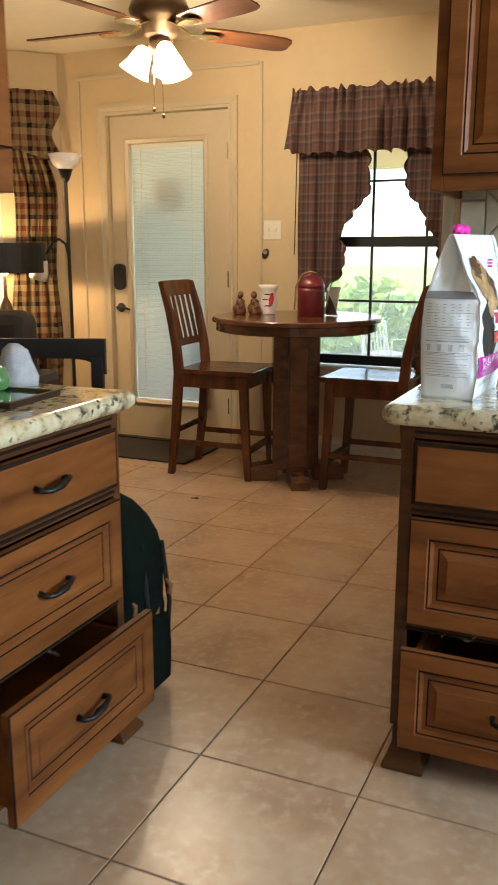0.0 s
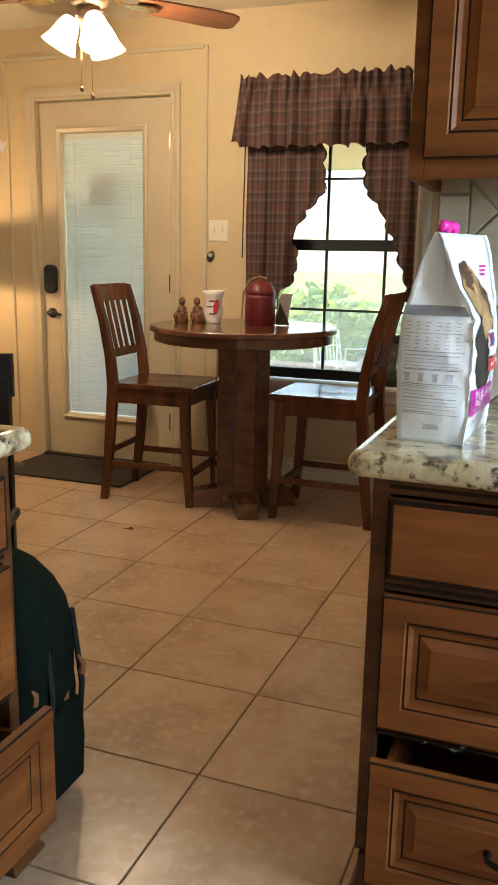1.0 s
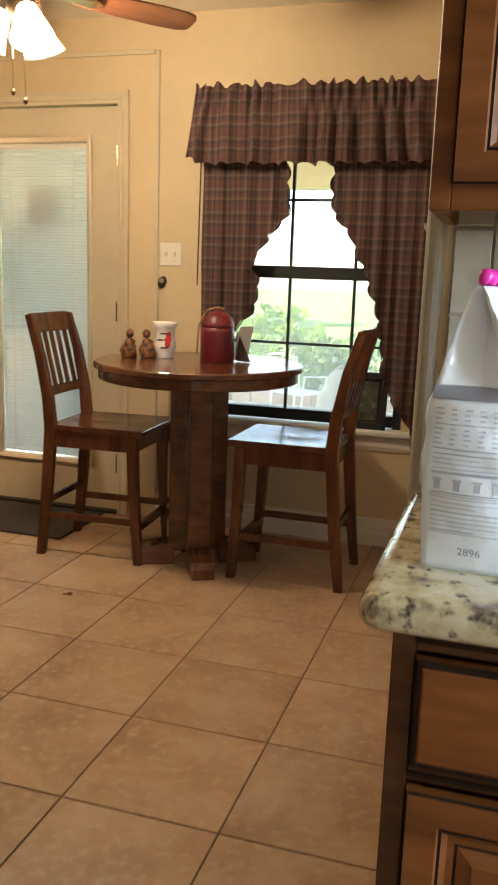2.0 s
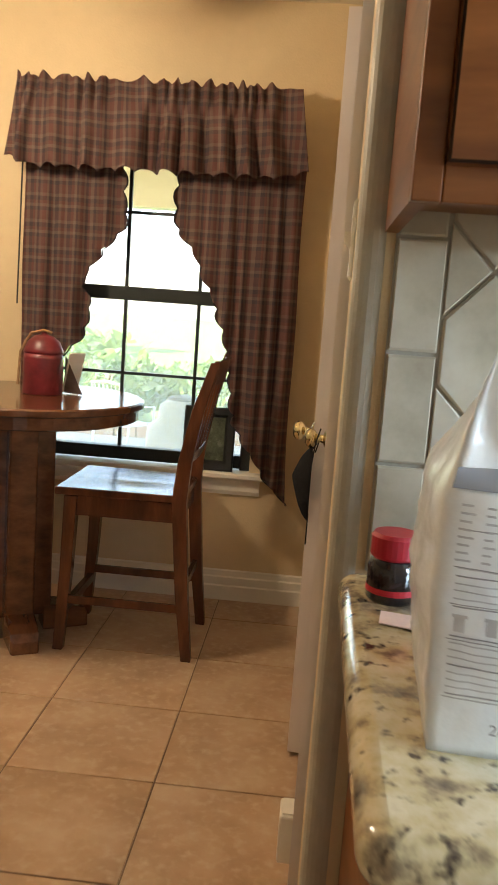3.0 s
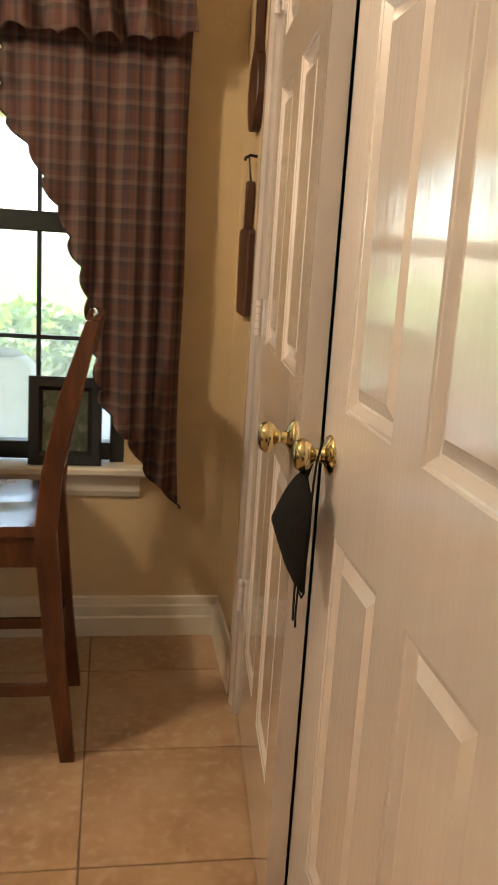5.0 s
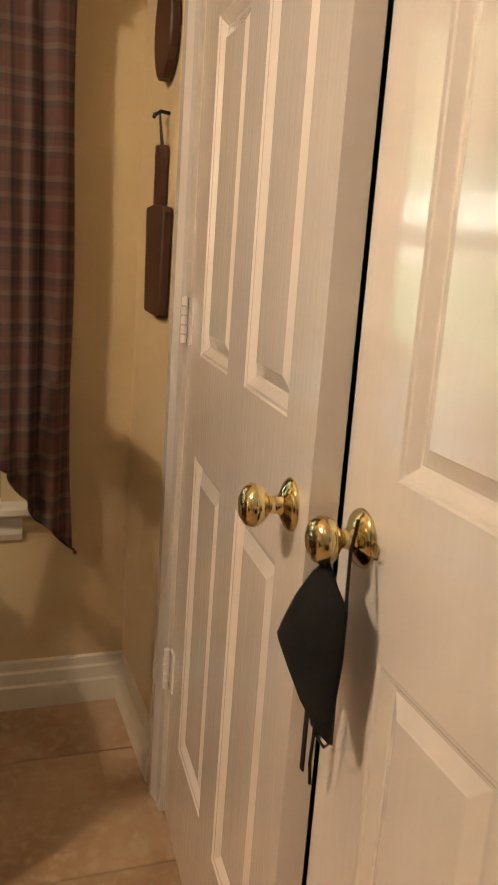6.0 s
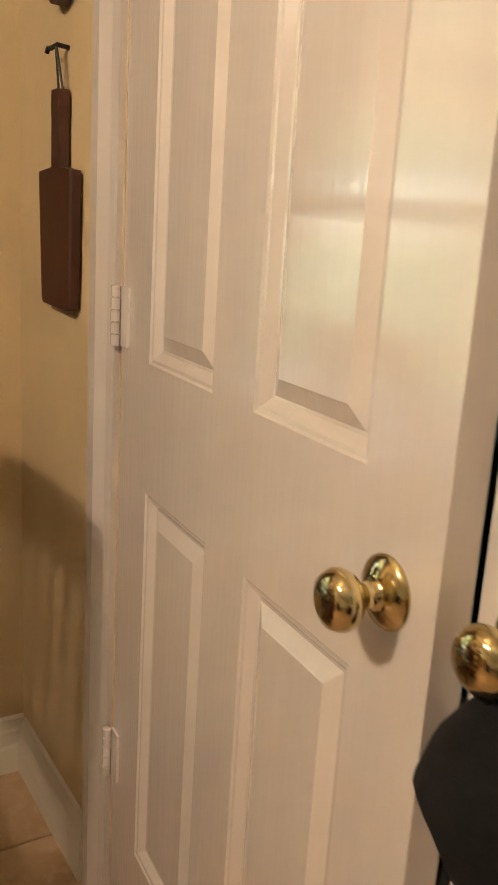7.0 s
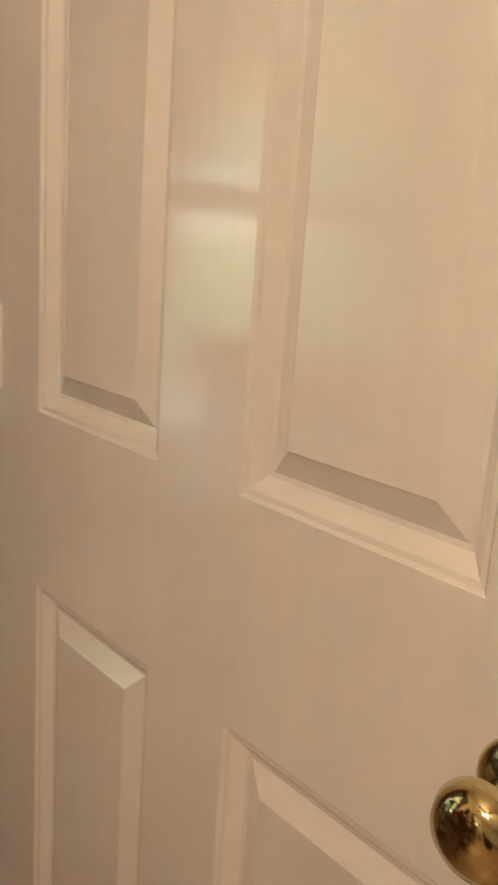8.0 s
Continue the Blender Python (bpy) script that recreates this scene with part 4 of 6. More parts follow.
def valance_cloth(m=260, n=34):
    """Gathered valance: tight gathers on the rod with a ruffled heading, opening into broad folds above a scalloped hem."""
    bm = bmesh.new()
    uvl = bm.loops.layers.uv.new("UVMap")
    rows = []
    for j in range(n + 1):
        v = j / n
        row = []
        for i in range(m + 1):
            u = i / m
            x0, x1 = -1.885 - 0.04 * max(0, v - 0.1), -0.765 + 0.045 * v
            x = x0 + (x1 - x0) * u
            p = u * 62 + 2.2 * math.sin(u * 9.0) + 1.1 * math.sin(u * 23)
            q = p * 0.95 + 0.5 * math.sin(3 * v + u * 8)
            heading = 2.1 + 0.022 * (1 - abs(math.sin(p * 0.75))) ** 1.2 + 0.006 * math.sin(p * 2.3)
            hem_z = 1.752 + 0.02 * abs(math.sin(u * math.pi * 15.5 + 0.5)) ** 0.7 + 0.03 * math.exp(-((u - 0.985) / 0.05) ** 2) + 0.03 * math.exp(-(u / 0.05) ** 2)
            z = heading + (hem_z - heading) * v
            tight, broad = math.exp(-((v - 0.13) / 0.2) ** 2), min(1, v * 1.4)
            y = 0.015 * tight * math.sin(p * 2.1) + 0.026 * broad * math.sin(q) + 0.01 * broad * math.sin(2.1 * q + 1) + 0.006 * noise.noise(Vector((x * 10, z * 7, 3)))
            y -= 0.06 + 0.035 * broad - 0.03 * math.exp(-((u - 0.475) / 0.012) ** 2) * broad
            row.append((bm.verts.new((x, y, z)), (x * 1.3 + 0.5 * y, z)))
        rows.append(row)
    for a, b in zip(rows, rows[1:]):
        for i in range(m):
            quad = (a[i], a[i + 1], b[i + 1], b[i])
            f = bm.faces.new([q[0] for q in quad])
            for l, q in zip(f.loops, quad):
                l[uvl].uv = q[1]
    return bm


cloth("valance", valance_cloth(), FABRIC, drape)
part("rod", tube([(-1.91, 0.0, 2.04), (-0.76, 0.0, 2.04)], 0.009), WHITE_TRIM, drape)
for x in (-1.895, -0.775):
    part("rod_return", tube([(x, 0.0, 2.04), (x, 0.1, 2.04)], 0.008), WHITE_TRIM, drape)
part("draw_cord", tube([(-1.868, -0.02, 1.8), (-1.872, -0.02, 1.5), (-1.876, -0.02, 1.22)], 0.0035, 6), BLACK, drape, "dark hanging tie cord")
# living room window in the bay and its curtain
bay_win = setting("window_2", "window with white horizontal blinds")
for z0, z1 in ((0.75, 0.8), (1.95, 2.0)):
    slab("window_frame", -1.35, 0.03, z0, -0.4, 0.07, z1, WHITE_TRIM, bay_win)
for x0, x1 in ((-1.35, -1.3), (-0.45, -0.4)):
    slab("window_frame", x0, 0.03, 0.8, x1, 0.07, 1.95, WHITE_TRIM, bay_win)
BLIND_DENSE = material("closed_blind_slat", (0.75, 0.74, 0.7), 0.5)
for k in range(22):
    z = 0.82 + k * 0.051
    slab("blind_slat", -1.3, -0.01, z, -0.45, 0.004, z + 0.049, BLIND_DENSE, bay_win, bevel=0.003)
for o in list(bay_win.children):
    o.matrix_world = BAY
drape2 = thing("living_curtain", "rust, black and tan plaid curtain beside the bay window", "curtain", BAY)
cloth("panel", cloth_grid(lambda z: -0.36 - 0.04 * math.sin(z * 3.1), lambda z: -0.06 - 0.05 * math.exp(-((z - 1.85) / 0.12) ** 2) - 0.012 * math.sin(7 * z), 2.21, lambda u: 0.03, 5, 0.035), FABRIC2, drape2).location = (0, -0.07, 0)
cloth("top_swag", cloth_grid(lambda z: -0.45, lambda z: -0.04 - 0.03 * math.sin(z * 20), 2.23, lambda u: 1.78 + 0.14 * u, 5, 0.02), FABRIC2, drape2).location = (0, -0.1, 0)

# ---- ceiling fan ----
FZ = 2.215
BRONZE = material("fan_bronze", (0.09, 0.055, 0.03), 0.35, 0.8, scale=20, vary=0.25)
BLADE = ramp_material("fan_blade_wood", [(0.3, (0.07, 0.022, 0.01)), (0.5, (0.13, 0.045, 0.02)), (0.7, (0.18, 0.07, 0.03))], 5, 0.3, 5, stretch=(0.5, 5, 5), coat=0.3)
SHADE = glowing("lit_frosted_glass", (1.0, 0.8, 0.5), 0.4)
SHADE_BRIGHT = glowing("bright_frosted_glass", (1.0, 0.86, 0.6), 6.0)
fan = thing("ceiling_fan", "dark bronze ceiling fan with wooden blades and lit glass shades", "ceiling fan", pose(FAN[0], FAN[1], 0))
part("canopy", lathe([(0.07, CZ - 0.005), (0.068, CZ - 0.03), (0.03, CZ - 0.055), (0.018, CZ - 0.06), (0.016, FZ + 0.11)][::-1], 24), BRONZE, fan, smooth=True)
part("motor_housing", lathe([(0.05, FZ - 0.06), (0.075, FZ - 0.05), (0.085, FZ - 0.01), (0.12, FZ + 0.01), (0.135, FZ + 0.05), (0.12, FZ + 0.09), (0.06, FZ + 0.11), (0.016, FZ + 0.115)], 32), BRONZE, fan, smooth=True)
for k in range(5):
    a = 46 + 72 * k
    blade = part("blade", loft([[(x, -w, s), (x, w, -s), (x, w, -s + 0.007), (x, -w, s + 0.007)] for x, w, s in ((0.2, 0.05, 0.01), (0.3, 0.06, 0.012), (0.5, 0.065, 0.014), (0.585, 0.062, 0.013), (0.62, 0.05, 0.01), (0.63, 0.03, 0.006))]), BLADE, fan)
    blade.matrix_basis = pose(0, 0, FZ - 0.02, 0, 2, a)
    part("blade_iron", loft([[(x, -w, z), (x, w, z), (x, w, z + 0.006), (x, -w, z + 0.006)] for x, w, z in ((0.08, 0.02, 0.015), (0.14, 0.012, -0.012), (0.19, 0.03, -0.012), (0.25, 0.042, -0.012), (0.28, 0.02, -0.012))]), BRASS, blade, "brass blade bracket")
part("light_kit", lathe([(0.012, FZ - 0.14), (0.035, FZ - 0.125), (0.05, FZ - 0.1), (0.045, FZ - 0.06)], 24), BRONZE, fan, smooth=True)
for k, a in enumerate((205, 318, 80)):
    sh = part("shade", lathe([(0.025, 0), (0.036, 0.01), (0.048, 0.04), (0.058, 0.085), (0.08, 0.135), (0.077, 0.136), (0.055, 0.085), (0.045, 0.041), (0.022, 0.004)], 24, caps=False), SHADE_BRIGHT if k == 1 else SHADE, fan, "lit frosted glass tulip shade", smooth=True)
    sh.matrix_basis = pose(0.062 * math.cos(radians(a)), 0.062 * math.sin(radians(a)), FZ - 0.1, 0, 152, a) @ Matrix.Scale(0.9, 4)
    sh.visible_shadow = False
for x, l in ((-0.02, 0.22), (0.02, 0.25)):
    ch = part("pull_chain", tube([(x, -0.02, FZ - 0.13), (x * 1.2, -0.02, FZ - 0.13 - l)], 0.0018, 6), BRASS, fan)
    part("chain_knob", lathe([(0.002, 0), (0.007, 0.006), (0.008, 0.014), (0.003, 0.024)], 10, at=(x * 1.2, -0.02, FZ - 0.15 - l)), BRONZE, ch)


# ---- things on the table ----
STATUE = ramp_material("figurine_glaze", [(0.3, (0.015, 0.025, 0.01)), (0.45, (0.06, 0.03, 0.015)), (0.6, (0.3, 0.12, 0.05)), (0.75, (0.05, 0.02, 0.015))], 45, 0.4, 2)


def figurine(m, lean):
    prof = [(0.028, 0), (0.034, 0.006), (0.036, 0.03), (0.03, 0.05), (0.022, 0.06), (0.024, 0.072), (0.016, 0.082), (0.008, 0.086), (0.015, 0.093), (0.018, 0.105), (0.014, 0.118), (0.004, 0.126)]
    bm = lathe(prof, 16)
    for v in bm.verts:
        a = math.atan2(v.co.y, v.co.x)
        s = 1 + 0.18 * math.sin(3 * a + v.co.z * 90) * (v.co.z < 0.075)
        v.co.x, v.co.y = v.co.x * s + lean * v.co.z, v.co.y * s
    o = part("figurine", bm, STATUE, smooth=True)
    o.matrix_world = m
    return tagged(o, "small painted figurine in brown and green on the table", "figurine", "figurines on the table")


figurine(pose(-2.035, 5.345, TZ), 0.08)
figurine(pose(-1.955, 5.375, TZ), -0.05)
CERAMIC = material("white_ceramic", (0.72, 0.68, 0.66), 0.25, scale=12, vary=0.08)
RED = ramp_material("red_enamel", [(0.3, (0.09, 0.008, 0.012)), (0.6, (0.17, 0.014, 0.022)), (0.75, (0.24, 0.05, 0.055))], 14, 0.38, 6, coat=0.1)
vase = thing("vase", "white flared vase painted with a twig and red patch", "vase", pose(-1.885, 5.41, TZ) @ Matrix.Scale(1.12, 4))
VP = [(0.03, 0), (0.034, 0.004), (0.03, 0.012), (0.04, 0.035), (0.043, 0.055), (0.035, 0.09), (0.04, 0.12), (0.052, 0.142), (0.049, 0.142), (0.037, 0.12), (0.032, 0.09), (0.03, 0.05), (0.01, 0.02)]
part("body", lathe(VP, 28, caps=False), CERAMIC, vase, smooth=True)


def vase_patch(name, a0, a1, z0, z1, mat, n=6):
    def rad(z):
        return between([(0.142, 0.0525), (0.12, 0.0405), (0.09, 0.0358), (0.055, 0.0435), (0.035, 0.0405), (0.0, 0.03)])(z) + 0.0008
    bm = bmesh.new()
    g = [[bm.verts.new((rad(z0 + (z1 - z0) * j / n) * math.cos(a0 + (a1 - a0) * (i / n + 0.35 * (j / n - 0.5))), rad(z0 + (z1 - z0) * j / n) * math.sin(a0 + (a1 - a0) * (i / n + 0.35 * (j / n - 0.5))), z0 + (z1 - z0) * j / n)) for i in range(n + 1)] for j in range(n + 1)]
    for j in range(n):
        for i in range(n):
            if abs(i + 0.5 - n / 2) < 1 + (n / 2 - 1) * math.sin(math.pi * (j + 0.5) / n):
                bm.faces.new((g[j][i], g[j][i + 1], g[j + 1][i + 1], g[j + 1][i]))
    return part(name, bm, mat, vase)


vase_patch("painted_patch", radians(-70), radians(-30), 0.045, 0.105, material("red_paint", (0.5, 0.02, 0.03), 0.4), 8)
for z, a in ((0.04, -95), (0.07, -120), (0.095, -100)):
    vase_patch("painted_twig", radians(a), radians(a + 45), z, z + 0.006, material("twig_paint", (0.06, 0.04, 0.03), 0.5), 3)
can = thing("canister", "dark red enamel canister with rope handle on the table", "canister", pose(-1.635, 5.4, TZ))
part("body", lathe([(0.07, 0), (0.073, 0.004), (0.072, 0.13), (0.07, 0.15)], 32), RED, can, smooth=True)
part("lid", lathe([(0.071, 0.15), (0.073, 0.153), (0.07, 0.165), (0.058, 0.193), (0.035, 0.212), (0.012, 0.218), (0.012, 0.225), (0.004, 0.228)], 32), RED, can, "domed red lid", smooth=True)
ROPE = material("rope", (0.3, 0.17, 0.08), 0.9, scale=60, vary=0.4)
part("rope_handle", tube([(-0.06, -0.03, 0.19), (-0.078, -0.03, 0.15), (-0.082, -0.028, 0.09), (-0.085, -0.03, 0.03)], 0.005, 8), ROPE, can)
part("rope_top", tube([(-0.062, -0.03, 0.188), (-0.04, -0.025, 0.222), (0.0, -0.01, 0.234), (0.03, 0.0, 0.226)], 0.005, 8), ROPE, can)
card = thing("easel_card", "small framed card leaning open beside the canister", "card", pose(-1.535, 5.5, TZ, 0, 0, -20))
part("board", loft([[(x0, y, z) for x0, y, z in ((-0.02 + s, -0.05, 0.003), (0.06 + s, -0.05, 0.003), (-0.02 + s, -0.05, 0.14))] for s in (0, 0.004)], caps=True), material("card_back", (0.2, 0.13, 0.1), 0.7, scale=15, vary=0.2), card)
part("front_sheet", box(-0.03, -0.055, 0.001, -0.024, 0.04, 0.15, m=pose(0, 0, 0, 0, 12)), PLASTIC_W, card)
# picture frame on the sill
pf = thing("picture_frame", "black wooden picture frame standing on the window sill", "picture frame", pose(-1.06, BACK - 0.01, 0.572, -6, 0, 0))
part("frame", ring_panel(-0.11, 0, 0.11, 0.27, [(0, -0.02), (0.006, -0.026), (0.03, -0.026), (0.04, -0.016), (0.042, -0.014)], back=-0.006), BLACK, pf)
part("picture", box(-0.066, -0.018, 0.044, 0.066, -0.0155, 0.226), material("picture_print", (0.07, 0.08, 0.05), 0.25, scale=20, vary=0.6), pf)

# ---- door mat, specks ----
mat = part("door_mat", box(-3.2, 5.36, 0.0, -2.4, 5.83, 0.012), material("mat_rubber", (0.035, 0.026, 0.02), 0.9, scale=40, vary=0.4, bump=0.8, bump_scale=300), bevel=0.004)
tagged(mat, "dark brown flat door mat on the tile floor", "door mat")
sp = part("dried_leaf", loft([[(0.022 * r * math.cos(a), 0.011 * r * math.sin(a), z + 0.004 * math.sin(2 * a)) for a in [math.tau * i / 10 for i in range(10)]] for r, z in ((1, 0.003), (0.7, 0.006))]), material("dry_leaf", (0.16, 0.06, 0.03), 0.8, scale=40, vary=0.3))
sp.matrix_world = pose(-2.02, 4.76, 0, 0, 0, 20)
tagged(sp, "small curled dry brown leaf on the floor", "leaf")

# ---- paddles by the pantry door ----
WALNUT = ramp_material("paddle_wood", [(0.3, (0.035, 0.012, 0.007)), (0.55, (0.065, 0.022, 0.012)), (0.75, (0.1, 0.036, 0.02))], 8, 0.45, 5, stretch=(1, 5, 0.7))


def paddle(z, kind_round):
    p = thing("cutting_board", "dark walnut paddle cutting board hanging from a hook", "cutting board", pose(SIDE, 5.618, z, 0, 0, -90), "boards beside the pantry door")
    if kind_round:
        out = [(-0.016, 0.0), (-0.015, -0.12)] + [(0.058 * math.cos(a), -0.24 + 0.1 * math.sin(a)) for a in [radians(d) for d in range(110, 431, 16)]] + [(0.015, -0.12), (0.016, 0.0)]
    else:
        out = [(-0.016, -0.005), (-0.019, -0.03), (-0.016, -0.05), (-0.017, -0.125), (-0.066, -0.13), (-0.068, -0.137), (-0.056, -0.345), (-0.05, -0.352), (0.05, -0.356), (0.058, -0.35), (0.062, -0.14), (0.058, -0.131), (0.017, -0.125), (0.016, -0.05), (0.019, -0.03), (0.016, -0.005)]
    part("board", loft([[(x * s * (1.22 if zz < -0.127 else 1.0), y, zz) for x, zz in out] for s, y in ((0.97, -0.004), (1, -0.008), (1, -0.02), (0.97, -0.024))]), WALNUT, p)
    part("hook", tube([(0, 0, 0.06), (0, -0.02, 0.062), (-0.006, -0.028, 0.056), (-0.02, -0.028, 0.058), (-0.026, -0.028, 0.052)], 0.004, 8), IRON, p, "bent iron nail hook")
    part("cord", tube([(-0.012, -0.012, -0.015), (-0.004, -0.02, 0.05), (0.003, -0.022, 0.058), (0.012, -0.013, -0.015)], 0.0022, 6), BLACK, p)
    return p


paddle(1.43, False)
paddle(1.89, True)

# ---- black cloth mask on the knob ----
mask = thing("cloth_mask", "black cloth face mask hanging from the brass knob", "mask", pose(SIDE - 0.062, 4.585, 0.912, 0, 0, -90) @ Matrix.Scale(0.8, 4) @ Matrix.Translation((0.016, 0, 0)))
bm = bmesh.new()
outline = [(0.0045, 0.003), (-0.0137, -0.0186), (-0.04, -0.056), (-0.0596, -0.112), (-0.041, -0.137), (-0.011, -0.169), (0.0156, -0.177), (0.0575, -0.231), (0.07, -0.234), (0.068, -0.169), (0.075, -0.106), (0.074, -0.04), (0.042, -0.022), (0.022, -0.006)]
rings = [[(x * s, y - 0.012 * (1 - s) * 3, -0.1 + (z + 0.1) * s) for x, z in outline] for s, y in ((1, 0.0), (0.98, -0.006), (0.86, -0.016), (0.62, -0.024), (0.3, -0.027), (0.05, -0.028))]
CLOTH_BLACK = material("black_cloth", (0.012, 0.012, 0.013), 0.95, scale=60, vary=0.3, bump=0.4, bump_scale=500, spec=0.2)
part("mask_body", loft(rings), CLOTH_BLACK, mask, smooth=True)
part("ear_loop", tube([(0.008, 0.0, -0.004), (0.004, 0.012, 0.018), (-0.012, 0.018, 0.02), (-0.016, 0.008, -0.02)], 0.0025, 6), CLOTH_BLACK, mask)
part("ear_loop", tube([(0.04, 0.02, 0.07), (0.05, 0.008, 0.03), (0.062, 0.002, -0.01), (0.072, -0.002, -0.045)], 0.0026, 6), CLOTH_BLACK, mask)
part("ear_loop", bent_bar([(-0.02, 0.002, -0.33), (-0.016, 0.0, -0.26), (-0.011, -0.002, -0.2), (-0.006, -0.004, -0.165)], 0.011, 0.0025), CLOTH_BLACK, mask)
part("ear_loop", tube([(0.016, -0.004, -0.172), (0.014, -0.002, -0.22), (0.02, 0.0, -0.25), (0.045, 0.0, -0.252), (0.066, 0.0, -0.23)], 0.002, 6), CLOTH_BLACK, mask)
part("ear_loop", tube([(0.017, -0.002, -0.2), (0.012, 0.0, -0.25), (0.008, 0.0, -0.3), (0.014, 0.0, -0.33)], 0.0026, 6), CLOTH_BLACK, mask)
part("toggle", lathe([(0.003, 0), (0.005, 0.004), (0.005, 0.014), (0.003, 0.018)], 10, at=(0.012, -0.002, -0.24)), BLACK, mask)

# ---- pet food bag ----
FILM = material("white_bag_film", (0.84, 0.87, 0.91), 0.16, scale=8, vary=0.05, bump=0.7, bump_scale=30)
bag = thing("food_bag", "white plastic dry food bag clipped shut on the worktop", "bag", pose(-0.4475, 3.1585, 0.9, 0, 0, -4))
BW, BD, BH = 0.056, 0.12, 0.372


def bag_point(face, u, s, lift=0.0):
    """A point of the bag at share u of a face (side at -y, front at +x, far at +y, rear at -x) and height share s."""
    t = max(0.0, (s - 0.6) / 0.4)
    hx = BW * (1 + 0.1 * math.sin(math.pi * min(1, s * 1.35))) * (1 - t) ** 0.85 + 0.003
    hy = BD * (1 - 0.31 * t) * (1 + 0.03 * math.sin(math.pi * min(1, s * 1.5)))
    w = 2 * u - 1
    puff = math.cos(w * math.pi / 2) * math.sin(math.pi * min(1, s * 1.15 + 0.04))
    tuck = 0.05 * math.sin(math.pi * min(1, t * 0.9)) * (1 - abs(w)) if t > 0 else 0.0
    if face == "side":
        x, y, out = w * hx, -hy - 0.009 * puff * (1 - t) + tuck, Vector((0, -1, 0))
    elif face == "front":
        x, y, out = hx + 0.012 * puff, w * hy, Vector((1, 0, 0))
    elif face == "far":
        x, y, out = -w * hx, hy + 0.009 * puff * (1 - t) - tuck, Vector((0, 1, 0))
    else:
        x, y, out = -hx - 0.012 * puff, -w * hy, Vector((-1, 0, 0))
    crease = noise.noise(Vector((x * 22, y * 22, s * 7))) * 0.6 + abs(noise.noise(Vector((x * 34 + 5, y * 34, s * 16)))) * 0.9
    p = Vector((x, y, s * BH)) + out * (0.0065 * crease * min(1, s * 6) * (1 - 0.6 * t) + (lift + 0.0007 if lift else 0.0))
    a = radians(-19) * t
    return Vector((p.x * math.cos(a) - p.y * math.sin(a) + 0.01 * t, p.x * math.sin(a) + p.y * math.cos(a) - 0.01 * t, p.z))


FACES, K = ("side", "front", "far", "rear"), 12
part("film", loft([[bag_point(f, k / K, j / 44) for f in FACES for k in range(K)] for j in range(45)]), FILM, bag, smooth=True)
# the heat-sealed fins along the upright edges
for f, u in (("front", 0.0), ("front", 1.0)):
    sx, sy = 1, -1 if u == 0.0 else 1
    fin = [[bag_point(f, u, j / 30), bag_point(f, u, j / 30) + Vector((0.7 * sx, sy, 0)) * (0.0028 + 0.0014 * math.sin(j * 0.9)), bag_point(f, u, j / 30) + Vector((0.7 * sx, sy, 0)) * 0.0035 + Vector((0.0012, 0.0012, 0)), bag_point(f, u, j / 30) + Vector((0.0015, 0.0015, 0))] for j in range(31)]
    part("sealed_fin", loft(fin), FILM, bag)


def decal(name, face, u0, u1, s0, s1, mat, skew=0.0, lift=0.0012, n=10):
    """A printed patch on the bag: face 'side' or 'front', u from 0 to 1."""
    bm = bmesh.new()
    g = [[bm.verts.new(bag_point(face, min(1, max(0, u0 + (u1 - u0) * i / n + skew * (j / n - 0.5))), s0 + (s1 - s0) * j / n, lift)) for i in range(n + 1)] for j in range(n + 1)]
    for j in range(n):
        for i in range(n):
            bm.faces.new((g[j][i], g[j][i + 1], g[j + 1][i + 1], g[j + 1][i]))
    return part(name, bm, mat, bag, smooth=True)


def round_decal(name, u, s, ru, rs, mat, lift, wave=0.12, turn=0.0):
    """A rounded, uneven printed patch on the front of the bag."""
    bm = bmesh.new()
    mid = bm.verts.new(bag_point("front", u, s, lift))
    last = None
    for r in (0.25, 0.5, 0.75, 1.0):
        ring = []
        for k in range(24):
            a = math.tau * k / 24
            q = r * (1 + wave * math.sin(5 * a + turn) + 0.5 * wave * math.sin(9 * a))
            ring.append(bm.verts.new(bag_point("front", min(0.99, max(0.01, u + ru * q * math.cos(a))), s + rs * q * math.sin(a), lift)))
        for k in range(24):
            if last:
                bm.faces.new((last[k], last[(k + 1) % 24], ring[(k + 1) % 24], ring[k]))
            else:
                bm.faces.new((mid, ring[k], ring[(k + 1) % 24]))
        last = ring
    return part(name, bm, mat, bag, smooth=True)


INK = material("grey_print", (0.27, 0.27, 0.3), 0.3)
INK_L = material("pale_print", (0.52, 0.53, 0.57), 0.25)
MAGENTA = material("magenta_print", (0.5, 0.02, 0.3), 0.3)
decal("header_band", "side", 0.0, 1.0, 0.615, 0.66, INK, lift=0.0016)
for k in range(26):
    s = 0.15 + k * 0.0172
    if 0.292 < s < 0.345:
        continue
    if s < 0.45:
        decal("text_bar", "side", 0.1, 0.86 - 0.3 * ((k * 7) % 5 == 0), s, s + 0.0034, INK_L if k % 4 else INK, lift=0.0016)
    else:
        for c in range(6):
            decal("table_figure", "side", 0.08 + c * 0.14 + 0.02 * (c > 0), 0.155 + c * 0.14 + 0.02 * ((k + c) % 3 == 0), s, s + 0.005, INK_L, lift=0.0016, n=4)
for s in (0.142, 0.28, 0.362, 0.445, 0.53):
    decal("rule_line", "side", 0.08, 0.92, s, s + 0.0022, INK, lift=0.0017)
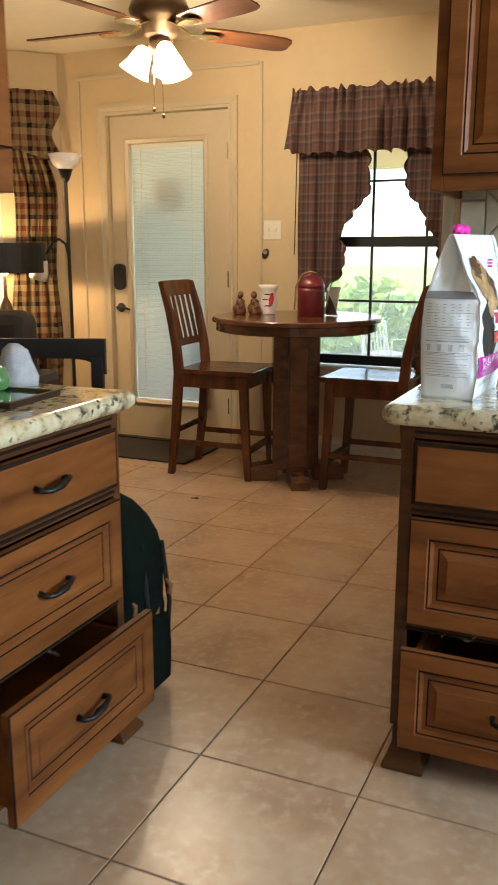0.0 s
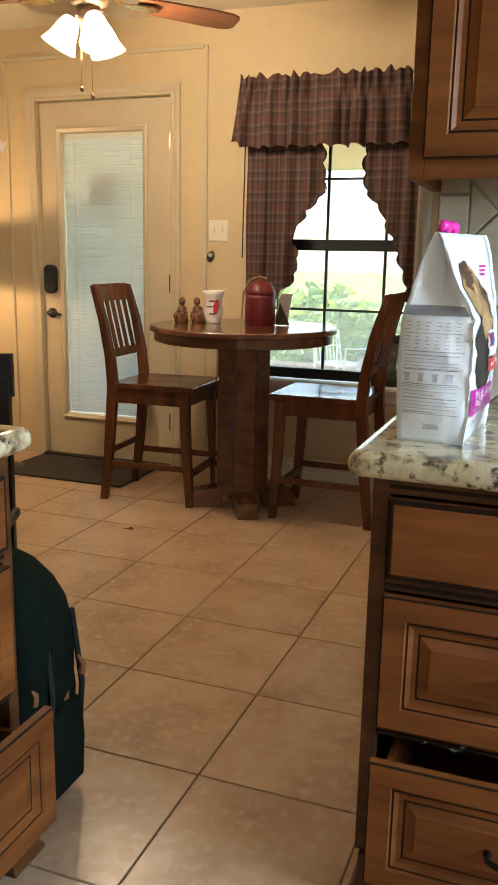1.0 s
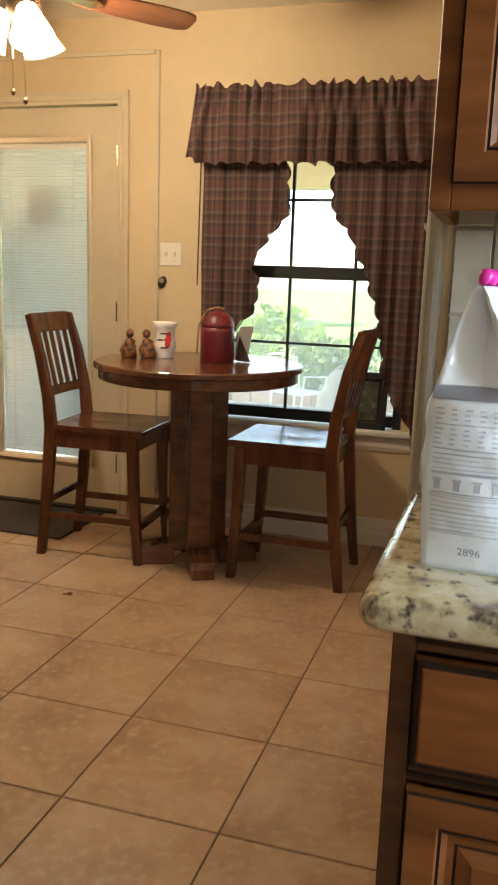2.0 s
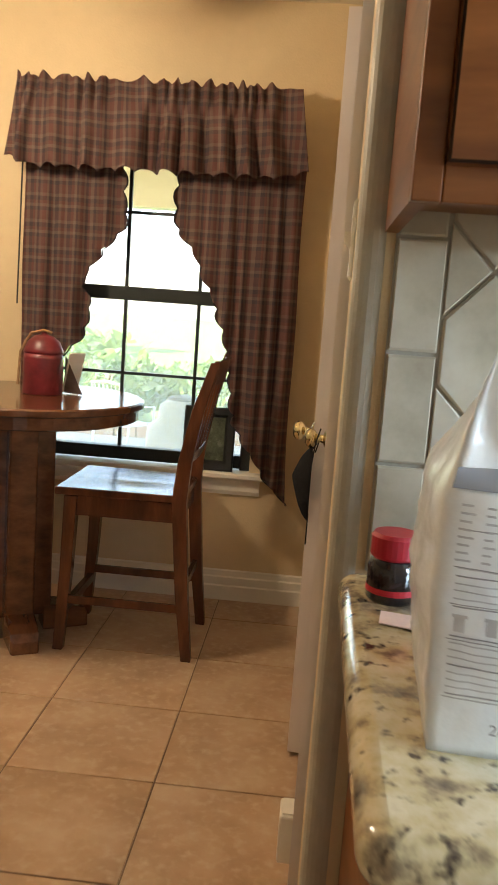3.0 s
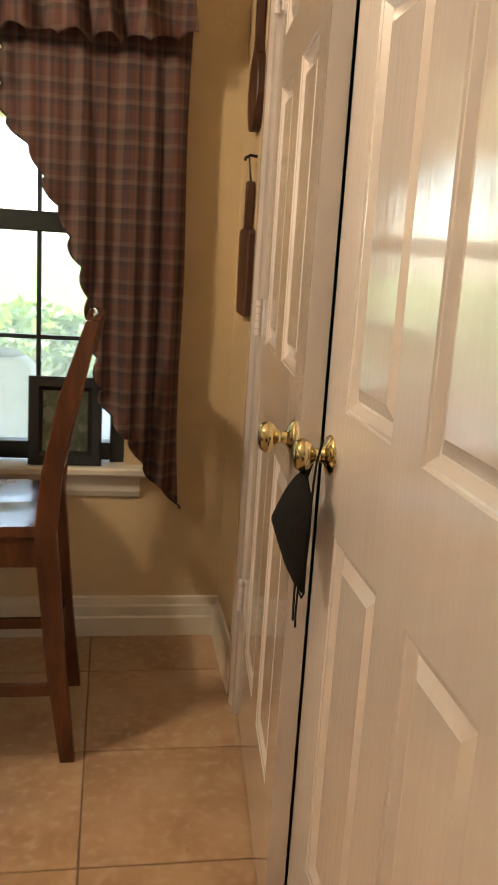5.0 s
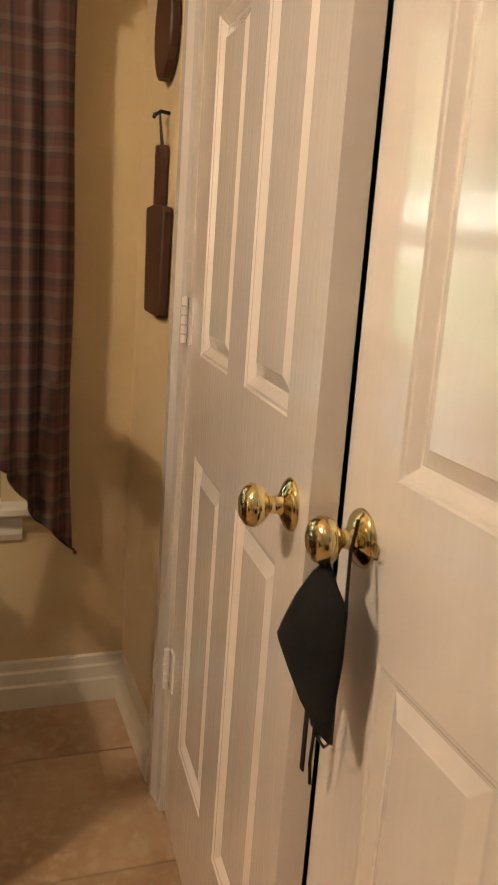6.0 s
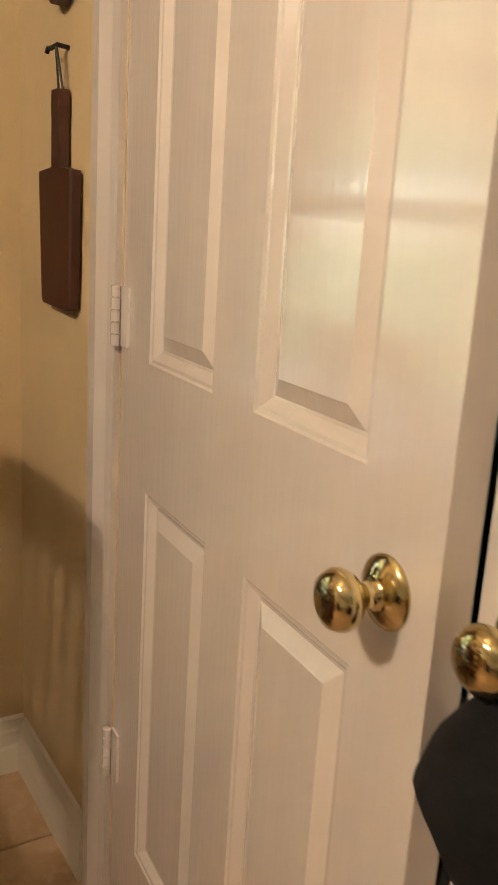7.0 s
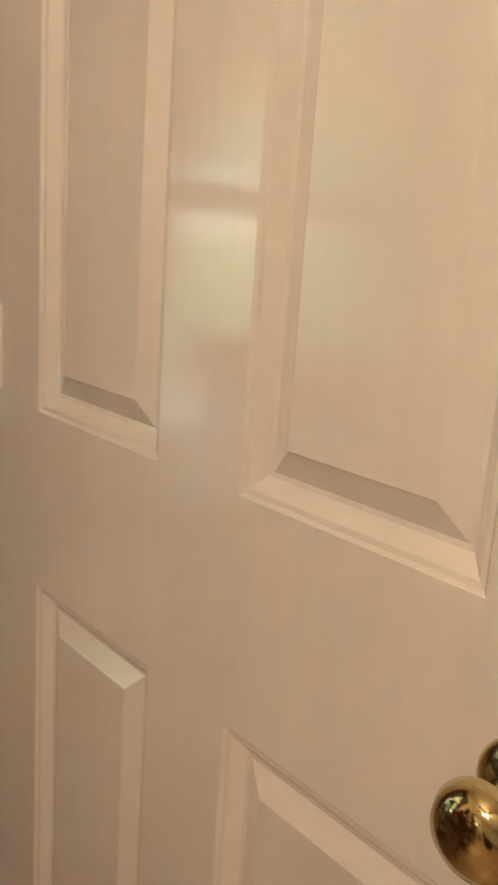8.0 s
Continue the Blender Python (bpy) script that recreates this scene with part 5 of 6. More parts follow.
for k in range(4):
    decal("icon", "side", 0.12 + k * 0.2, 0.185 + k * 0.2, 0.3, 0.336, INK_L, n=3, lift=0.0016)
    decal("icon_rim", "side", 0.105 + k * 0.2, 0.2 + k * 0.2, 0.332, 0.34, INK_L, n=3, lift=0.0018)
BROWN_P, BLACK_P = material("tan_print", (0.4, 0.24, 0.11), 0.35, scale=60, vary=0.6), material("black_print", (0.02, 0.018, 0.018), 0.35, scale=40, vary=0.5)
DARK_P = material("brown_print", (0.1, 0.05, 0.025), 0.35, scale=60, vary=0.5)
round_decal("printed_shape", 0.33, 0.45, 0.25, 0.2, BLACK_P, 0.0014, 0.1)
round_decal("printed_shape", 0.36, 0.71, 0.24, 0.13, BROWN_P, 0.0018, 0.08, 1.0)
round_decal("printed_shape", 0.28, 0.8, 0.12, 0.07, DARK_P, 0.0021, 0.14, 2.0)
round_decal("printed_shape", 0.55, 0.68, 0.09, 0.1, DARK_P, 0.0021, 0.14)
round_decal("printed_shape", 0.34, 0.57, 0.14, 0.07, BROWN_P, 0.0021, 0.14)
decal("logo_square", "front", 0.36, 0.64, 0.41, 0.54, material("logo_white", (0.75, 0.75, 0.78), 0.3), skew=-0.05, lift=0.0026)
decal("logo_shape", "front", 0.4, 0.5, 0.455, 0.525, material("logo_red", (0.55, 0.02, 0.03), 0.3), skew=-0.06, lift=0.0032, n=4)
decal("logo_shape", "front", 0.5, 0.6, 0.455, 0.525, material("logo_blue", (0.02, 0.06, 0.4), 0.3), skew=-0.03, lift=0.0032, n=4)
decal("red_band", "front", 0.4, 0.92, 0.335, 0.4, material("band_red", (0.6, 0.05, 0.04), 0.3), lift=0.0032)
decal("band_bar", "front", 0.45, 0.85, 0.36, 0.38, material("band_white", (0.75, 0.7, 0.7), 0.3), lift=0.004, n=4)
decal("magenta_band", "front", 0.03, 0.97, 0.135, 0.265, MAGENTA, lift=0.0026)
for u0, u1, s in ((0.08, 0.5, 0.165), (0.08, 0.62, 0.15)):
    decal("text_bar", "front", u0, u1, s, s + 0.006, INK_L, n=4, lift=0.0034)
for u0, u1, s in ((0.05, 0.16, 0.085), (0.2, 0.5, 0.1), (0.2, 0.42, 0.088)):
    decal("text_bar", "front", u0, u1, s, s + 0.007, INK, n=4, lift=0.0034)
for k in range(3):
    decal("pink_mark", "front", 0.66 + 0.02 * k, 0.76 + 0.02 * k, 0.8 + 0.02 * k, 0.812 + 0.02 * k, MAGENTA, n=3, lift=0.003)
WHITE_INK = material("white_print", (0.8, 0.78, 0.8), 0.4)


def writing(text, face, u0, s0, height, mat):
    """Printed words that follow the bag's surface, from u0 along the face at height share s0."""
    cu = bpy.data.curves.new("writing", "FONT")
    cu.body, cu.size = text, 1.0
    tmp = new("writing", cu)
    me = bpy.data.meshes.new_from_object(tmp)
    bpy.data.objects.remove(tmp)
    wide = 2 * (BD if face == "front" else BW)
    for v in me.vertices:
        v.co = bag_point(face, u0 + v.co.x * height / wide, s0 + v.co.y * height / BH, 0.0062)
    me.materials.append(mat)
    o = new("writing", me)
    o.parent = bag
    return o


writing("SMALL PAWS", "front", 0.07, 0.215, 0.024, WHITE_INK)
writing("ADULT 1-6", "front", 0.07, 0.185, 0.015, WHITE_INK)
writing("2896", "side", 0.4, 0.07, 0.014, INK)
ca, cb = bag_point("side", 0.5, 1.0), bag_point("far", 0.5, 1.0)
clip_path = [ca.lerp(cb, 0.04 + 0.06 * k) + Vector((-0.004, 0, 0.004 + 0.011 * abs(math.sin(k * 1.1)))) for k in range(8)]
part("bag_clip", tube(clip_path, [0.006, 0.01, 0.011, 0.008, 0.008, 0.011, 0.01, 0.005], 10), material("pink_plastic", (0.75, 0.03, 0.35), 0.3), bag, "bright pink plastic clip", smooth=True)

# ---- worktop clutter ----
jar = thing("spice_jar", "black jar with red lid standing on the granite worktop", "jar", pose(-0.513, 3.43, 0.9))
part("body", lathe([(0.03, 0), (0.033, 0.004), (0.033, 0.045), (0.029, 0.055), (0.026, 0.058)], 28), material("dark_glass", (0.015, 0.01, 0.012), 0.12, coat=0.5), jar, smooth=True)
part("lid", lathe([(0.029, 0.057), (0.031, 0.06), (0.031, 0.085), (0.028, 0.09)], 28), material("red_plastic", (0.42, 0.015, 0.03), 0.35, scale=20, vary=0.1), jar, "ribbed red lid")
part("label_band", lathe([(0.0334, 0.012), (0.0334, 0.02)], 28, caps=False), material("red_label", (0.5, 0.02, 0.03), 0.4), jar)
paper = part("paper_scrap", loft([[(x, y, 0.9015 + z) for x, y, z in ((-0.535, 3.33, 0), (-0.45, 3.3, 0.002), (-0.44, 3.335, 0.006), (-0.53, 3.365, 0.003))], [(x, y, 0.9027 + z) for x, y, z in ((-0.535, 3.33, 0), (-0.45, 3.3, 0.002), (-0.44, 3.335, 0.006), (-0.53, 3.365, 0.003))]]), material("pink_paper", (0.75, 0.6, 0.58), 0.8, scale=30, vary=0.1))
tagged(paper, "crumpled pale pink paper scrap on the worktop", "paper")
bottle = thing("supplement_bottle", "white bottle with green cap and printed label", "bottle", pose(-0.2, 3.13, 0.9))
part("body", lathe([(0.033, 0), (0.036, 0.004), (0.036, 0.085), (0.03, 0.097), (0.022, 0.1)], 28), PLASTIC_W, bottle, smooth=True)
part("cap", lathe([(0.024, 0.1), (0.025, 0.102), (0.025, 0.125), (0.022, 0.128)], 28), material("green_plastic", (0.15, 0.4, 0.05), 0.4), bottle, "green ribbed cap")
part("label_band", lathe([(0.0364, 0.02), (0.0364, 0.07)], 28, caps=False), material("bottle_label", (0.7, 0.68, 0.66), 0.5, scale=60, vary=0.3), bottle)
box2 = thing("food_box", "yellow and black carton standing on the worktop", "carton", pose(-0.12, 3.32, 0.9, 0, 0, -8))
part("carton", box(-0.06, -0.03, 0, 0.06, 0.03, 0.2), material("yellow_card", (0.6, 0.42, 0.06), 0.5, scale=12, vary=0.2), box2, bevel=0.002)
part("label_band", box(-0.0605, -0.0312, 0.15, 0.0605, -0.0302, 0.2), BLACK, box2)
# plastic bag in the open drawer
CLEAR = material("clear_plastic", (0.5, 0.52, 0.54), 0.12, scale=30, vary=0.3)
bm = bmesh.new()
for k in range(14):
    random.seed(k)
    a = [Vector((random.uniform(-0.05, 0.05), random.uniform(-0.025, 0.03), random.uniform(0.0, 0.055))) for _ in range(3)]
    vs = [bm.verts.new(p) for p in a] + [bm.verts.new(p + Vector((0.001, 0.001, 0.001))) for p in a]
    bm.faces.new(vs[:3]), bm.faces.new(vs[3:])
pb = part("plastic_bag", bm, CLEAR)
pb.matrix_world = pose(-0.38, 2.965, 0.335)
tagged(pb, "crumpled clear plastic bag sticking out of the drawer", "plastic bag")
wire = part("wire_whisk", tube([(-1.3, 2.52, 0.35), (-1.28, 2.55, 0.33), (-1.26, 2.6, 0.29), (-1.3, 2.64, 0.27)], 0.004, 6), STEEL)
tagged(wire, "bent steel wire utensil lying in the open drawer", "utensil")

# ---- backpack ----
PACK = material("dark_green_nylon", (0.005, 0.009, 0.006), 0.9, scale=20, vary=0.4, bump=0.3, bump_scale=400, spec=0.08)
LEATHER = material("tan_leather", (0.22, 0.09, 0.035), 0.6, scale=30, vary=0.3)
pack = thing("backpack", "dark green nylon backpack leaning against the island end", "backpack", pose(-1.425, 2.985, 0))
rings = []
for k in range(15):
    s = k / 14
    z = 0.6 * s
    hx = 0.2 * (1 - 0.06 * math.cos(s * 5)) * (1 if s < 0.7 else math.sqrt(max(0.02, 1 - ((s - 0.7) / 0.31) ** 2)))
    hy = (0.105 + 0.02 * math.sin(s * math.pi)) * (1 if s < 0.75 else math.sqrt(max(0.05, 1 - ((s - 0.75) / 0.27) ** 2)))
    rings.append([(hx * math.copysign(abs(math.cos(a)) ** 0.6, math.cos(a)), hy * math.copysign(abs(math.sin(a)) ** 0.6, math.sin(a)) - 0.02 * s, z) for a in [math.tau * i / 28 for i in range(28)]])
part("main_bag", loft(rings), PACK, pack, smooth=True)
part("front_pocket", loft([[(0.13 + 0.085 * r * math.cos(a), 0.1 * r * math.sin(a) + 0.01, 0.19 + dz + 0.13 * r * math.copysign(abs(math.sin(b)), math.sin(b))) for a, b in [(math.tau * i / 20, math.tau * i / 20) for i in range(20)]] for r, dz in ((1, -0.02), (0.9, 0.0), (0.6, 0.02))]), PACK, pack, smooth=True)
part("zip_line", tube([(0.2 * math.cos(a) + 0.004, 0.02 + 0.1 * math.sin(a) * 0.6, 0.32 + 0.2 * math.sin(a)) for a in [radians(d) for d in range(-60, 91, 15)]], 0.005, 6), BLACK, pack)
for x, y, z in ((0.185, -0.09, 0.32), (0.21, 0.06, 0.33)):
    part("zip_tag", tube([(x, y, z), (x + 0.012, y + 0.004, z - 0.02), (x + 0.006, y + 0.008, z - 0.045)], [0.003, 0.007, 0.009], 6), LEATHER, pack)
STRAP = material("black_webbing", (0.008, 0.008, 0.008), 0.9, scale=80, vary=0.4)
for y0, z0, z1 in ((-0.05, 0.1, 0.46), (0.07, 0.08, 0.44)):
    part("webbing", tube([(0.2, y0, z0), (0.214, y0, (z0 + z1) / 2), (0.196, y0 * 0.9, z1)], 0.007, 6), STRAP, pack)
part("side_pocket", loft([[(0.185 + dx, y * s, 0.03 + z * s2) for y, z in ((-0.07, 0.0), (0.07, 0.0), (0.078, 0.1), (0.07, 0.2), (0.0, 0.215), (-0.07, 0.2), (-0.078, 0.1))] for dx, s, s2 in ((0.0, 1, 1), (0.028, 0.97, 0.97), (0.036, 0.85, 0.93))]), PACK, pack, bevel=0.006)
part("top_seam", tube([(0.17 * math.cos(a), -0.02, 0.4 + 0.172 * math.sin(a)) for a in [radians(d) for d in range(0, 91, 10)]], 0.005, 6), STRAP, pack)
part("side_strap", box(0.196, 0.01, 0.12, 0.204, 0.03, 0.27), LEATHER, pack)
part("carry_loop", tube([(0.02 + 0.05 * math.cos(a), -0.06, 0.55 + 0.035 * math.sin(a)) for a in [radians(d) for d in range(0, 181, 30)]], 0.008, 8), PACK, pack)

# ---- living corner beyond the island ----
fl = thing("floor_lamp", "black torchiere floor lamp with a side reading arm", "floor lamp", pose(-3.225, 5.45, 0))
part("base", lathe([(0.13, 0), (0.13, 0.015), (0.03, 0.03), (0.012, 0.05)], 28), BLACK, fl)
part("pole", tube([(0, 0, 0.04), (0, 0, 1.67)], 0.011, 10), BLACK, fl)
part("cup", lathe([(0.012, 1.64), (0.025, 1.66), (0.045, 1.715), (0.043, 1.715), (0.02, 1.67)], 24, caps=False), BLACK, fl)
part("bowl_shade", lathe([(0.04, 1.712), (0.07, 1.74), (0.1, 1.8), (0.097, 1.8), (0.066, 1.743), (0.03, 1.716)], 28, caps=False), CERAMIC, fl, "white glass bowl shade", smooth=True)
part("reading_arm", tube([(0, 0, 1.2), (-0.02, 0, 1.28), (-0.06, -0.01, 1.31), (-0.1, -0.02, 1.29), (-0.14, -0.04, 1.22)], 0.008, 8), BLACK, fl)
rs = part("reading_shade", lathe([(0.03, 0.05), (0.05, -0.02), (0.058, -0.07), (0.055, -0.07), (0.028, 0.045)], 24, caps=False), CERAMIC, fl, "white reading shade", smooth=True)
rs.matrix_basis = pose(-0.175, -0.05, 1.14, 0, 20)
tl = thing("table_lamp", "lit table lamp with a black drum shade", "table lamp", pose(-3.615, 5.315, 0.62))
part("base", lathe([(0.08, 0), (0.08, 0.015), (0.03, 0.03), (0.045, 0.12), (0.06, 0.2), (0.03, 0.3), (0.012, 0.34), (0.01, 0.48)], 24), BRONZE, tl, smooth=True)
part("shade", lathe([(0.26, 0.49), (0.26, 0.665), (0.257, 0.665), (0.257, 0.49)], 40, caps=False), BLACK, tl, "black drum shade")
part("bulb", lathe([(0.012, 0.47), (0.03, 0.5), (0.034, 0.53), (0.02, 0.56), (0.004, 0.57)], 16), glowing("lit_bulb", (1, 0.72, 0.36), 6), tl).visible_shadow = False
lamp("table_lamp_bulb", "POINT", (-3.615, 5.315, 1.19), (-3.615, 5.315, 0), 3.2, (1.0, 0.66, 0.34), radius=0.03)
st = thing("side_table", "dark wooden side table under the lamp", "side table", pose(-3.615, 5.315, 0))
part("tabletop", box(-0.19, -0.19, 0.59, 0.19, 0.19, 0.62), CHERRY, st, bevel=0.004)
for sx in (-1, 1):
    for sy in (-1, 1):
        part("leg", box(sx * 0.16 - 0.02, sy * 0.16 - 0.02, 0, sx * 0.16 + 0.02, sy * 0.16 + 0.02, 0.59), CHERRY, st)
bc = thing("side_chair", "black painted wooden chair with a curved top rail", "chair", pose(-1.795, 3.2, 0, 0, 0, 22) @ Matrix.Scale(1.1, 4))
part("seat", box(-0.2, -0.2, 0.43, 0.2, 0.2, 0.46), BLACK, bc, bevel=0.01)
for sx in (-1, 1):
    part("leg", box(sx * 0.17 - 0.018, -0.19, 0, sx * 0.17 + 0.018, -0.15, 0.43), BLACK, bc)
    part("back_post", bent_bar([(sx * 0.17, 0.17, 0), (sx * 0.17, 0.18, 0.45), (sx * 0.165, 0.21, 0.8)], 0.035, 0.03), BLACK, bc)
n = 12
part("top_rail", loft([[(x, 0.2, 0.86), (x, 0.225, 0.86), (x, 0.225, 0.8 - 0.05 * (abs(x) / 0.19) ** 6), (x, 0.2, 0.8 - 0.05 * (abs(x) / 0.19) ** 6)] for x in [-0.19 + 0.38 * i / n for i in range(n + 1)]]), BLACK, bc)
ac = thing("armchair", "dark upholstered armchair beyond the island", "armchair", pose(-3.25, 4.4, 0, 0, 0, 10))
DARKCLOTH = material("dark_upholstery", (0.03, 0.024, 0.022), 0.85, scale=20, vary=0.3, bump=0.3, bump_scale=200)
part("seat", box(-0.35, -0.35, 0.1, 0.35, 0.3, 0.45), DARKCLOTH, ac, bevel=0.05)
part("backrest", box(-0.35, 0.18, 0.45, 0.35, 0.36, 0.93), DARKCLOTH, ac, bevel=0.07)
for sx in (-1, 1):
    part("arm", box(sx * 0.4 - 0.07, -0.35, 0.1, sx * 0.4 + 0.07, 0.34, 0.62), DARKCLOTH, ac, bevel=0.05)
tw = part("folded_cloth", loft([[(0.11 * r * math.cos(a) * (1 + 0.2 * math.sin(3 * a)), 0.08 * r * math.sin(a), z) for a in [math.tau * i / 14 for i in range(14)]] for r, z in ((1.0, 0.0), (1.05, 0.05), (0.8, 0.12), (0.62, 0.18), (0.25, 0.21))]), material("grey_cloth", (0.45, 0.44, 0.45), 0.9, scale=12, vary=0.2, bump=0.6, bump_scale=25), smooth=True)
tw.matrix_world = pose(-1.5, 2.795, 0.9) @ Matrix.Scale(0.5, 4)
tagged(tw, "crumpled grey white cloth heap on the island top", "cloth")
tray = thing("tray", "dark rimmed green glass tray on the island top", "tray", pose(-1.42, 2.6, 0.9, 0, 0, 4))
part("base", ring_panel(-0.13, -0.1, 0.13, 0.1, [(0, -0.014), (0.012, -0.014), (0.016, -0.005), (0.02, -0.005)], back=-0.0005), [BRONZE], tray).matrix_basis = pose(0, 0, 0, -90)
part("glass_inset", box(-0.108, -0.078, 0.0055, 0.108, 0.078, 0.0075), material("green_glass", (0.08, 0.2, 0.1), 0.08, coat=0.5), tray)
gj = part("glass_jar", lathe([(0.03, 0.0), (0.042, 0.008), (0.045, 0.03), (0.034, 0.055), (0.02, 0.062)], 24), material("green_jar_glass", (0.1, 0.22, 0.08), 0.05, coat=0.6), smooth=True)
gj.matrix_world = pose(-1.46, 2.66, 0.9078)
tagged(gj, "small round green glass jar on the tray", "jar")
hc = thing("hanging_cabinet", "brown maple wall cabinet above the island", "cabinet", pose(-1.065, 1.6, 0, 0, 0, 90))
part("body", box(0, 0.02, 1.33, 0.72, 0.35, CZ), MAPLE, hc)
front("cabinet_door", 0.02, 1.4, 0.355, 2.4, hc, 0.0)
front("cabinet_door", 0.36, 1.4, 0.7, 2.4, hc, 0.0)

# ---- outside ----
ground = tagged(part("ground", box(-60, 6.1, -0.3, 60, 90, -0.12), material("lawn_ground", (0.13, 0.2, 0.04), 0.95, scale=1.5, vary=0.4)), "lawn behind the house", "ground", kind="structure")
patio = tagged(slab("patio", -6, 6.06, -0.12, 4, 10.2, -0.02, material("concrete", (0.5, 0.48, 0.44), 0.85, scale=2, vary=0.12, bump=0.2)), "pale concrete patio outside the window", "patio", kind="structure")
porch = setting("porch_roof", "cream porch ceiling and beam over the patio")
CREAM = material("porch_cream", (0.8, 0.72, 0.5), 0.6, scale=2, vary=0.05)
slab("beam", -7, 9.3, 2.03, 5, 9.5, 2.5, CREAM, porch)
slab("roof_deck", -7, 6.06, 2.5, 5, 9.8, 2.6, CREAM, porch)
curb = setting("patio_curb", "low brick edging around the patio")
BRICK = ramp_material("edging_brick", [(0.3, (0.4, 0.24, 0.17)), (0.6, (0.55, 0.38, 0.28))], 6, 0.8, 5, random_value=0.2)
for k in range(34):
    slab("brick", -4 + k * 0.215, 10.2, -0.12, -4 + k * 0.215 + 0.2, 10.42, 0.1, BRICK, curb)
LEAF = ramp_material("leaf_green", [(0.3, (0.05, 0.11, 0.04)), (0.6, (0.1, 0.18, 0.075)), (0.75, (0.15, 0.24, 0.11))], 3, 0.5, 3)
nt = LEAF.node_tree
tr, ms = nt.nodes.new("ShaderNodeBsdfTranslucent"), nt.nodes.new("ShaderNodeMixShader")
tr.inputs[0].default_value = (0.3, 0.45, 0.08, 1)
ms.inputs[0].default_value = 0.4
nt.links.new(nt.nodes["Principled BSDF"].outputs[0], ms.inputs[1]), nt.links.new(tr.outputs[0], ms.inputs[2]), nt.links.new(ms.outputs[0], nt.nodes["Material Output"].inputs[0])


def leaf_cloud(count, centre, radii, size, seed):
    rng = random.Random(seed)
    verts, faces = [], []
    for _ in range(count):
        while True:
            d = Vector((rng.uniform(-1, 1), rng.uniform(-1, 1), rng.uniform(-1, 1)))
            if 0.3 < d.length < 1 and noise.noise(d * 2.3 + Vector((seed, 0, 0))) > -0.15:
                break
        c = Vector(centre) + Vector((d.x * radii[0], d.y * radii[1], d.z * radii[2]))
        a = Vector((rng.gauss(0, 1), rng.gauss(0, 1), rng.gauss(0, 1))).normalized()
        b = a.orthogonal().normalized()
        s = size * rng.uniform(0.6, 1.4)
        k = len(verts)
        verts += [c - a * s, c + b * s * 0.45, c + a * s, c - b * s * 0.45]
        faces.append((k, k + 1, k + 2, k + 3))
    me = bpy.data.meshes.new("leaves")
    me.from_pydata([tuple(v) for v in verts], [], faces)
    me.materials.append(LEAF)
    return me


def shrub(x, y, r, h, seed):
    s = thing("shrub", "leafy green shrub beyond the patio", "shrub", pose(x, y, -0.12), "shrubs beyond the patio")
    o = new("foliage", leaf_cloud(1500, (0, 0, h * 0.55), (r, r * 0.8, h * 0.55), 0.07, seed))
    o.parent = s
    for k in range(4):
        a = k * 1.6 + seed
        part("stem", tube([(0.05 * math.cos(a), 0.05 * math.sin(a), 0), (0.3 * r * math.cos(a), 0.3 * r * math.sin(a), h * 0.6)], [0.02, 0.008], 6), LEATHER, s)


for k, (x, y, r, h) in enumerate(((-3.1, 11.6, 0.9, 0.95), (-1.8, 12.0, 0.8, 0.7), (-0.7, 11.8, 0.7, 0.6), (0.4, 12.2, 0.9, 0.7), (-4.5, 12.0, 1.0, 1.2), (-6.0, 12.4, 1.1, 1.3), (-7.6, 12.5, 1.2, 1.5), (-9.4, 12.8, 1.3, 1.4))):
    shrub(x, y, r, h, k + 1)


def tree(x, y, h, r, seed):
    t = thing("tree", "tall broadleaf tree with an airy green crown", "tree", pose(x, y, -0.12), "trees behind the garden")
    part("trunk", tube([(0, 0, 0), (0.06, 0.02, h * 0.3), (-0.04, 0, h * 0.6), (0.05, 0, h * 0.9)], [0.16, 0.13, 0.09, 0.03], 10), LEATHER, t)
    rng = random.Random(seed)
    for k in range(7):
        a, z = rng.uniform(0, 6.28), h * rng.uniform(0.4, 0.7)
        part("limb", tube([(0, 0, z), (0.35 * r * math.cos(a), 0.35 * r * math.sin(a), z + 0.5), (0.7 * r * math.cos(a), 0.7 * r * math.sin(a), z + 1.1)], [0.06, 0.04, 0.015], 6), LEATHER, t)
    o = new("crown", leaf_cloud(3500, (0, 0, h * 0.72), (r, r, h * 0.36), 0.12, seed + 40))
    o.parent = t


for k, (x, y, h, r) in enumerate(((-11.5, 25, 5.5, 2.0), (-15.5, 24, 6, 2.4), (-20, 24, 6.5, 2.4))):
    tree(x, y, h, r, k + 1)
COVER = material("grey_cover_cloth", (0.4, 0.41, 0.42), 0.8, scale=4, vary=0.15, bump=0.4, bump_scale=14)
grill = thing("covered_grill", "barbecue grill under a pale grey cloth cover", "grill", pose(-1.5, 8.0, -0.02) @ Matrix.Diagonal((0.55, 0.6, 0.63, 1)))
part("cover", loft([[(hx * math.copysign(abs(math.cos(a)) ** 0.7, math.cos(a)) * (1 + 0.04 * math.sin(7 * a)), hy * math.copysign(abs(math.sin(a)) ** 0.7, math.sin(a)), z) for a in [math.tau * i / 36 for i in range(36)]] for hx, hy, z in ((0.5, 0.3, 0.0), (0.47, 0.29, 0.4), (0.45, 0.28, 0.72), (0.33, 0.25, 0.8), (0.3, 0.22, 0.95), (0.2, 0.15, 1.03))]), COVER, grill, smooth=True)
